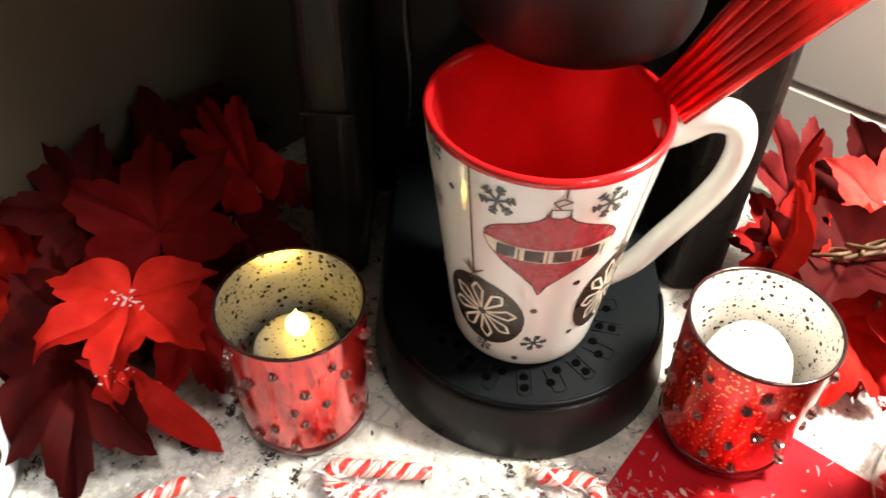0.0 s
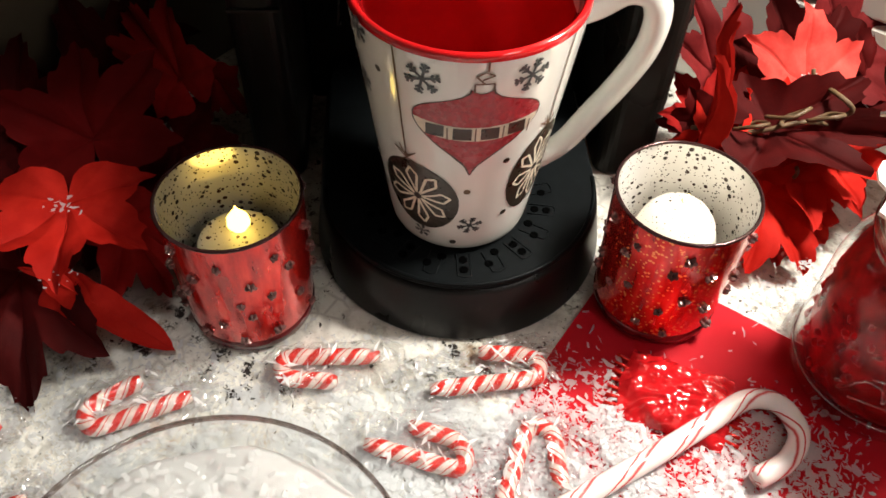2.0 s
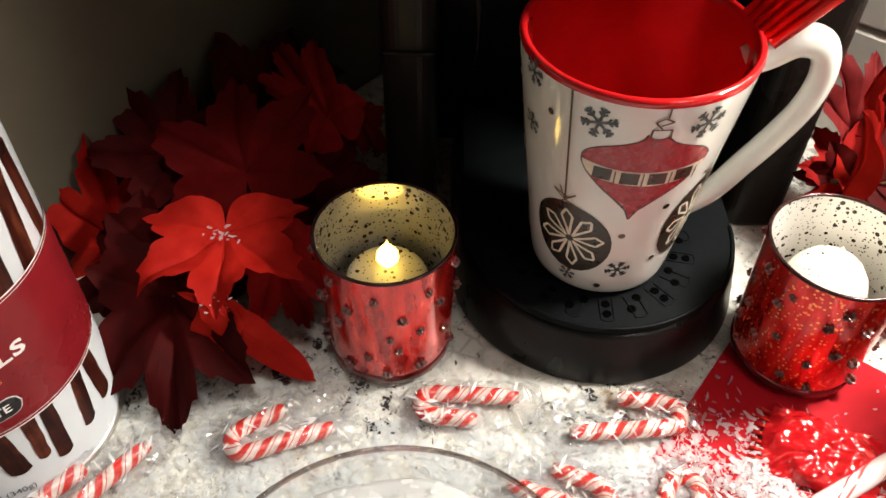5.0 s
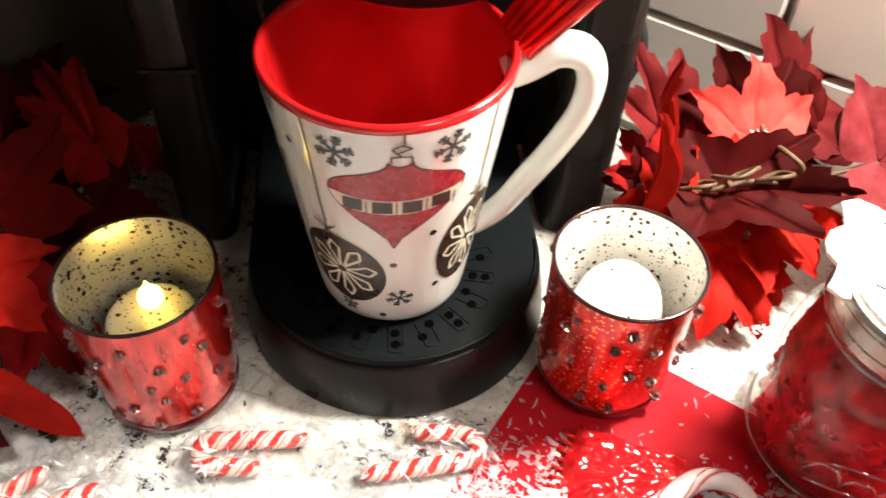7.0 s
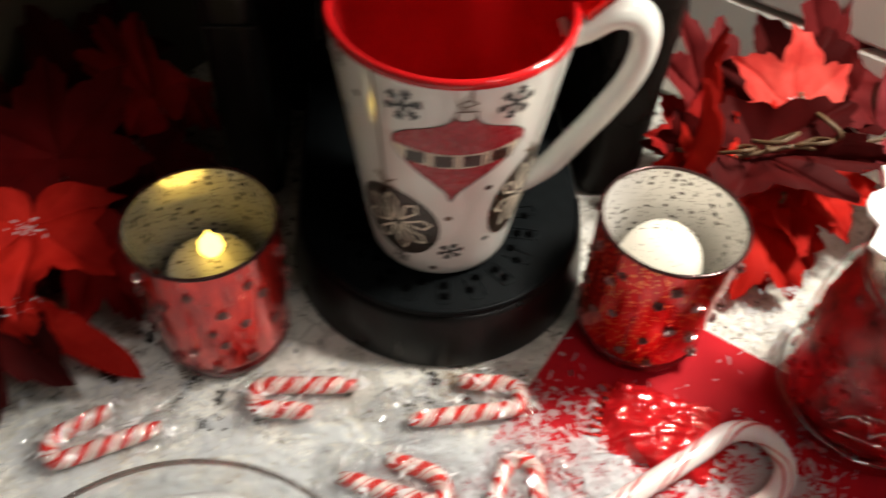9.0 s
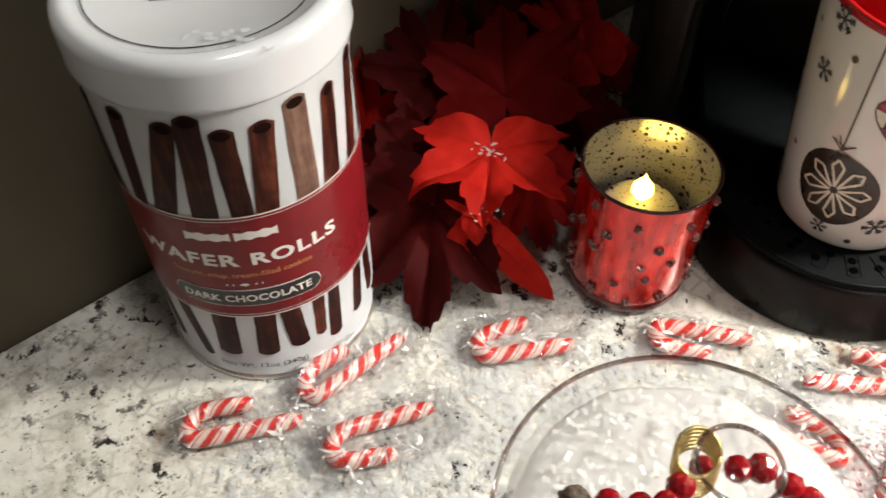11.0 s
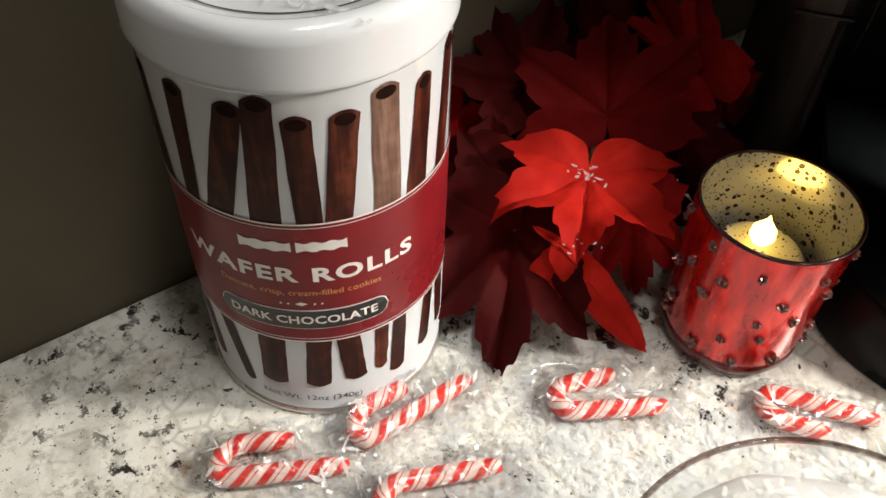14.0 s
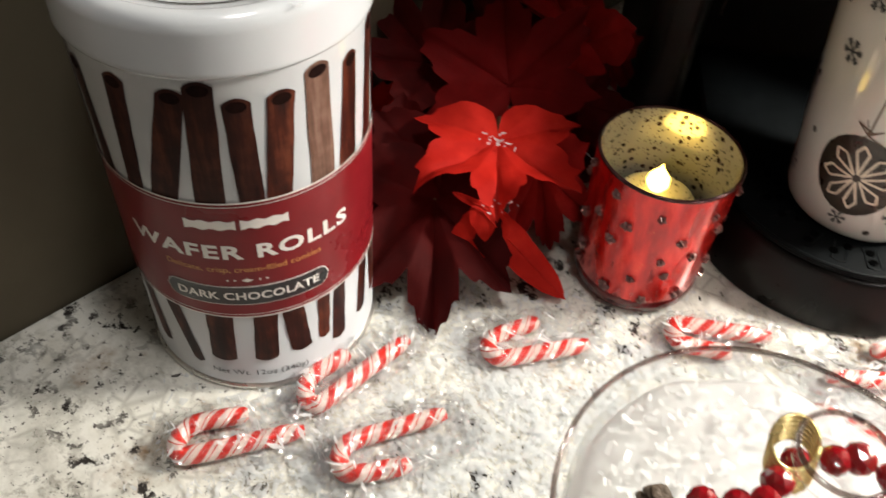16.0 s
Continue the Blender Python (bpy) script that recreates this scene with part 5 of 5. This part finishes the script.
orn = thing("ornament", (0.318, 0.198, 0.0), "round gold and red foil ornament on the granite", "ornament")
part("gold_cup", lathe([(0.0, 0.0), (0.012, 0.001), (0.0165, 0.008), (0.017, 0.014), (0.0155, 0.018)], 32), "gold", orn)
part("red_top", lathe([(0.0155, 0.018), (0.013, 0.023), (0.007, 0.027), (0.0, 0.028)], 32), "red_foil", orn)


# ---- glass jar with lid, knob and berry spray ----
def lidded_jar():
    c = (-0.0365, 0.0675, 0.0)
    t = thing("glass_jar", c, "clear glass jar with domed lid, knob tied with red berries", "jar")
    body = [(0.0, 0.002), (0.045, 0.001), (0.052, 0.003), (0.0555, 0.010), (0.0575, 0.030), (0.0590, 0.060), (0.0600, 0.088)]
    part("jar_wall", lathe(body, 72), "glass", t)
    b = lathe([(0.0, 0.004), (0.050, 0.004), (0.0535, 0.012), (0.0555, 0.030), (0.0575, 0.060), (0.0583, 0.078), (0.0572, 0.0845), (0.054, 0.087), (0.048, 0.088), (0.040, 0.0885), (0.032, 0.0885), (0.024, 0.0885), (0.016, 0.0885), (0.008, 0.0885), (0.0, 0.0885)], 60)
    for v in b.verts:
        if v.co.z > 0.07:
            v.co.z += 0.0030 * noise.noise((v.co.x * 60, v.co.y * 60, 9.0)) + 0.0018 * noise.noise((v.co.x * 210, v.co.y * 210, 4.0))
    rf = random.Random(31)
    for _ in range(900):
        a, rr = rf.uniform(0, 6.283), 0.053 * math.sqrt(rf.random())
        q = Vector((rr * math.cos(a), rr * math.sin(a), 0.0905 + 0.003 * rf.random()))
        e, l = rf.uniform(0, 6.283), rf.uniform(0.0008, 0.0022)
        d1, d2 = Vector((math.cos(e), math.sin(e), rf.uniform(-0.4, 0.4))) * l, Vector((-math.sin(e), math.cos(e), rf.uniform(-0.4, 0.4))) * l * 0.5
        b.faces.new([b.verts.new(q + p) for p in (-d1 - d2, d1 - d2 * 0.6, d1 * 0.8 + d2, -d1 + d2 * 0.7)])
    part("filling", b, "cloudy", t, "loose white plastic shreds")
    lid = part("lid", lathe([(0.0640, 0.0935), (0.0610, 0.0965), (0.052, 0.1025), (0.040, 0.1085), (0.026, 0.1135), (0.014, 0.1160), (0.008, 0.1180), (0.0060, 0.123), (0.0065, 0.127), (0.0105, 0.1315), (0.0122, 0.1365), (0.0110, 0.1405), (0.0065, 0.1425), (0.0, 0.1428)], 72), "glass", t, "domed clear glass lid with knob")
    rim = [(0.0636 + 0.0009 * math.cos(a), 0.0930 + 0.0012 * math.sin(a)) for a in [2 * math.pi * k / 8 for k in range(8)]]
    part("lid_rim", lathe(rim, 72, True), "rim_glass", lid, "thin rounded glass rim")
    ring = [(0.0114 + 0.0008 * math.cos(a), 0.1390 + 0.0008 * math.sin(a)) for a in [2 * math.pi * k / 8 for k in range(8)]]
    part("knob_edge", lathe(ring, 40, True), "rim_glass", lid)
    sp = thing("berry_spray", (c[0], c[1] - 0.005, 0.118), "spray of glossy red berries, gold cord and pine cones", "decoration")
    rnd = random.Random(21)
    proto = None
    for dx, dy, dz, s in ((-0.032, -0.0065, 0.006, 1.0), (-0.0236, -0.0057, 0.006, 0.95), (-0.0165, -0.0041, 0.006, 1.0), (-0.0128, 0.0018, 0.006, 1.05), (0.0029, 0.0100, 0.006, 1.0),
                          (0.0094, 0.0114, 0.006, 1.1), (0.0168, 0.0073, 0.006, 1.0), (0.0125, -0.002, 0.006, 1.05), (-0.0065, 0.0095, 0.004, 0.95), (-0.0105, -0.0085, 0.004, 1.0),
                          (0.006, -0.0125, 0.004, 1.0), (-0.003, -0.0135, 0.004, 1.05), (0.015, -0.0105, 0.003, 1.0), (-0.021, -0.0135, 0.002, 1.0), (0.023, 0.000, 0.003, 0.95),
                          (0.0235, 0.0065, 0.001, 1.05), (0.0290, -0.0060, 0.002, 1.0)):
        if proto is None:
            b = bmesh.new()
            bmesh.ops.create_icosphere(b, subdivisions=2, radius=0.0046)
            o = proto = part("berry", b, "berry", sp, "", False)
        else:
            o = new("berry", proto.data)
            o.parent = sp
        o.matrix_basis = pose(dx, dy, dz + 0.003, rnd.uniform(0, 90), rnd.uniform(0, 90), 0) @ Matrix.Scale(s * 0.9, 4)
    for k in range(6):
        pts = [(-0.0095 + 0.006 * math.cos(2 * math.pi * j / 20), 0.0085 + 0.0012 * k * 0.5 - 0.002 + 0.0055 * math.sin(2 * math.pi * j / 20), 0.010 + 0.0011 * k + 0.004 * math.sin(2 * math.pi * j / 20)) for j in range(21)]
        part("gold_loop", tube(pts, 0.0007, 6), "gold", sp, "thin gold cord")
    for dx, dy in ((-0.040, -0.002), (-0.034, -0.012)):
        b = bmesh.new()
        for lay in range(5):
            for q in range(7):
                a = 2 * math.pi * (q + 0.5 * (lay % 2)) / 7
                rr = 0.0052 - 0.0009 * lay
                r2 = bmesh.ops.create_icosphere(b, subdivisions=1, radius=0.0016)
                for v in r2["verts"]:
                    v.co = Vector((v.co.x * 1.2 + rr * math.cos(a), v.co.y * 1.2 + rr * math.sin(a), v.co.z * 0.5 + 0.0020 * lay))
        o = part("pine_cone", b, "cone", sp, "small brown pine cone", False)
        o.location = (dx, dy, -0.004)
        o.scale = (0.8, 0.8, 0.8)
    return t


lidded_jar()


# ---- plastic snow ----
def snow_density(x, y):
    d = 0.0
    d += 1.75 * math.exp(-(((x - 0.068) / 0.058) ** 2 + ((y - 0.145) / 0.035) ** 2))
    d += 0.46 * math.exp(-(((x + 0.09) / 0.11) ** 2 + ((y - 0.155) / 0.052) ** 2))
    d += 0.30 * math.exp(-(((x - 0.02) / 0.09) ** 2 + ((y - 0.165) / 0.05) ** 2))
    d += 0.55 * math.exp(-(((x - 0.165) / 0.05) ** 2 + ((y - 0.145) / 0.035) ** 2))
    d += 0.35 * math.exp(-(((x + 0.17) / 0.06) ** 2 + ((y - 0.10) / 0.05) ** 2))
    d += 0.30 * math.exp(-(((x - 0.225) / 0.03) ** 2 + ((y - 0.245) / 0.03) ** 2))
    if d < 0.3:
        d *= d / 0.3
    if x < -0.22:
        d *= max(0.0, 1 - (-0.22 - x) / 0.06)
    return d


def drift(x, y):
    """Height of the heaped snow above the counter."""
    d = snow_density(x, y) * (0.75 + 0.9 * noise.noise((x * 45, y * 45, 1.0)))
    return min(0.0042, max(0.0, d - 0.45) * 0.0055)


def snow():
    rnd = random.Random(5)
    verts, faces = [], []

    def flake(x, y, z, s, tilt):
        """A torn scrap, bent along its middle."""
        a = rnd.uniform(0, 6.28)
        l, w2 = s * rnd.uniform(0.6, 1.9), s * rnd.uniform(0.35, 0.9)
        t1, t2 = rnd.uniform(-tilt, tilt), rnd.uniform(-tilt, tilt)
        ca, sa = math.cos(a), math.sin(a)
        i = len(verts)
        for u, v in ((-1, -0.6), (0, -1), (1, -0.5), (0.9, 0.6), (0.1, 1), (-1, 0.7)):
            px, py = u * l / 2 * rnd.uniform(0.7, 1.2), v * w2 / 2 * rnd.uniform(0.7, 1.2)
            verts.append((x + px * ca - py * sa, y + px * sa + py * ca, max(z, 0.0004) + abs(px * t1 + py * t2) + 0.0003 * rnd.random()))
        faces.append((i, i + 1, i + 4, i + 5))
        faces.append((i + 1, i + 2, i + 3, i + 4))

    def shred(x, y, z):
        """A narrow curled strip."""
        a, l, w2 = rnd.uniform(0, 6.28), 0.0012 + 0.0050 * rnd.random() ** 1.7, rnd.uniform(0.0003, 0.0010)
        turn, lift = rnd.uniform(-1.2, 1.2), rnd.uniform(0.0, 0.7)
        i = len(verts)
        px, py, pz = x, y, max(z, 0.0004)
        for k in range(4):
            na, w3 = a + turn * k / 3, w2 * (0.5 if k in (0, 3) else 1.0) / 2
            r = rnd.uniform(-0.6, 0.6)
            for sgn in (-1, 1):
                verts.append((px - sgn * w3 * math.sin(na), py + sgn * w3 * math.cos(na), max(0.0003, pz + sgn * w3 * r)))
            px, py, pz = px + l / 3 * math.cos(na), py + l / 3 * math.sin(na), max(0.0003, pz + l / 3 * lift * (1 if k < 1 else -0.7))
        for k in range(3):
            faces.append((i + 2 * k, i + 2 * k + 1, i + 2 * k + 3, i + 2 * k + 2))
    n = 0
    while n < 30000:
        x, y = rnd.uniform(-0.30, 0.28), rnd.uniform(0.06, 0.28)
        d = snow_density(x, y) * (0.55 + 0.9 * noise.noise((x * 45, y * 45, 1.0)) + 0.25)
        if rnd.random() < d:
            base = 0.0014 if x > 0.085 else 0.0002
            z = base + drift(x, y) * rnd.uniform(0.0, 1.0) + rnd.random() ** 2 * 0.0012
            if rnd.random() < 0.45:
                flake(x, y, z, 0.0012 + 0.0036 * rnd.random() ** 2.2, 0.55)
            else:
                shred(x, y, z)
            n += 1
    for _ in range(16):
        flake(-0.1275 + rnd.gauss(0, 0.004), 0.2565 + rnd.gauss(0, 0.003), 0.064 + rnd.random() * 0.002, 0.0022, 0.5)
    for _ in range(10):
        flake(-0.126 + rnd.gauss(0, 0.006), 0.220 + rnd.gauss(0, 0.003), 0.058 + rnd.random() * 0.001, 0.0013, 0.5)
    for _ in range(26):
        flake(-0.2016 + rnd.gauss(0, 0.007), 0.1646 + rnd.gauss(0, 0.003), 0.1824 + rnd.random() * 0.0006, 0.0024, 0.3)
    for _ in range(60):
        flake(0.232 + rnd.gauss(0, 0.006), 0.2545 + rnd.gauss(0, 0.005), 0.012 + rnd.random() * 0.004, 0.0022, 0.6)
    for _ in range(14):
        flake(0.236 + rnd.gauss(0, 0.003), 0.327 + rnd.gauss(0, 0.002), 0.0735 + rnd.random() * 0.002, 0.002, 0.5)
    me = bpy.data.meshes.new("plastic_snow")
    me.from_pydata(verts, [], faces)
    me.materials.append(M["snow"])
    me.polygons.foreach_set("use_smooth", [True] * len(me.polygons))
    ob = new("plastic_snow", me)
    tagged(ob, "shreds of white plastic snow scattered over granite and card", "fake snow", "", "stuff")


snow()


# ---- wall tiles ----
def wall_tiles():
    wall = bpy.data.objects["wall_back"]
    rows = [(-0.022, 0.0795), (0.0825, 0.184), (0.187, 0.2885), (0.2915, 0.393), (0.396, 0.4975), (0.5005, 0.602)]
    meshes = {}
    for k, (z0, z1) in enumerate(rows):
        z0 = max(z0, 0.003)
        off = -0.038 - 0.1525 * (k % 2 == 0)
        x = off - 0.305
        while x < 0.84:
            a, b = max(x, -0.358), min(x + 0.302, 0.846)
            if b - a > 0.01:
                key = (round(b - a, 4), round(z1 - z0, 4))
                if key not in meshes:
                    bm = box(0, 0, 0, b - a, 0.008, z1 - z0, 0.0022, 2)
                    ob = part("tile", bm, "tile", wall, "", False)
                    meshes[key] = ob.data
                else:
                    ob = new("tile", meshes[key])
                    ob.parent = wall
                ob.location = (a, 0.460, z0)
            x += 0.305


wall_tiles()
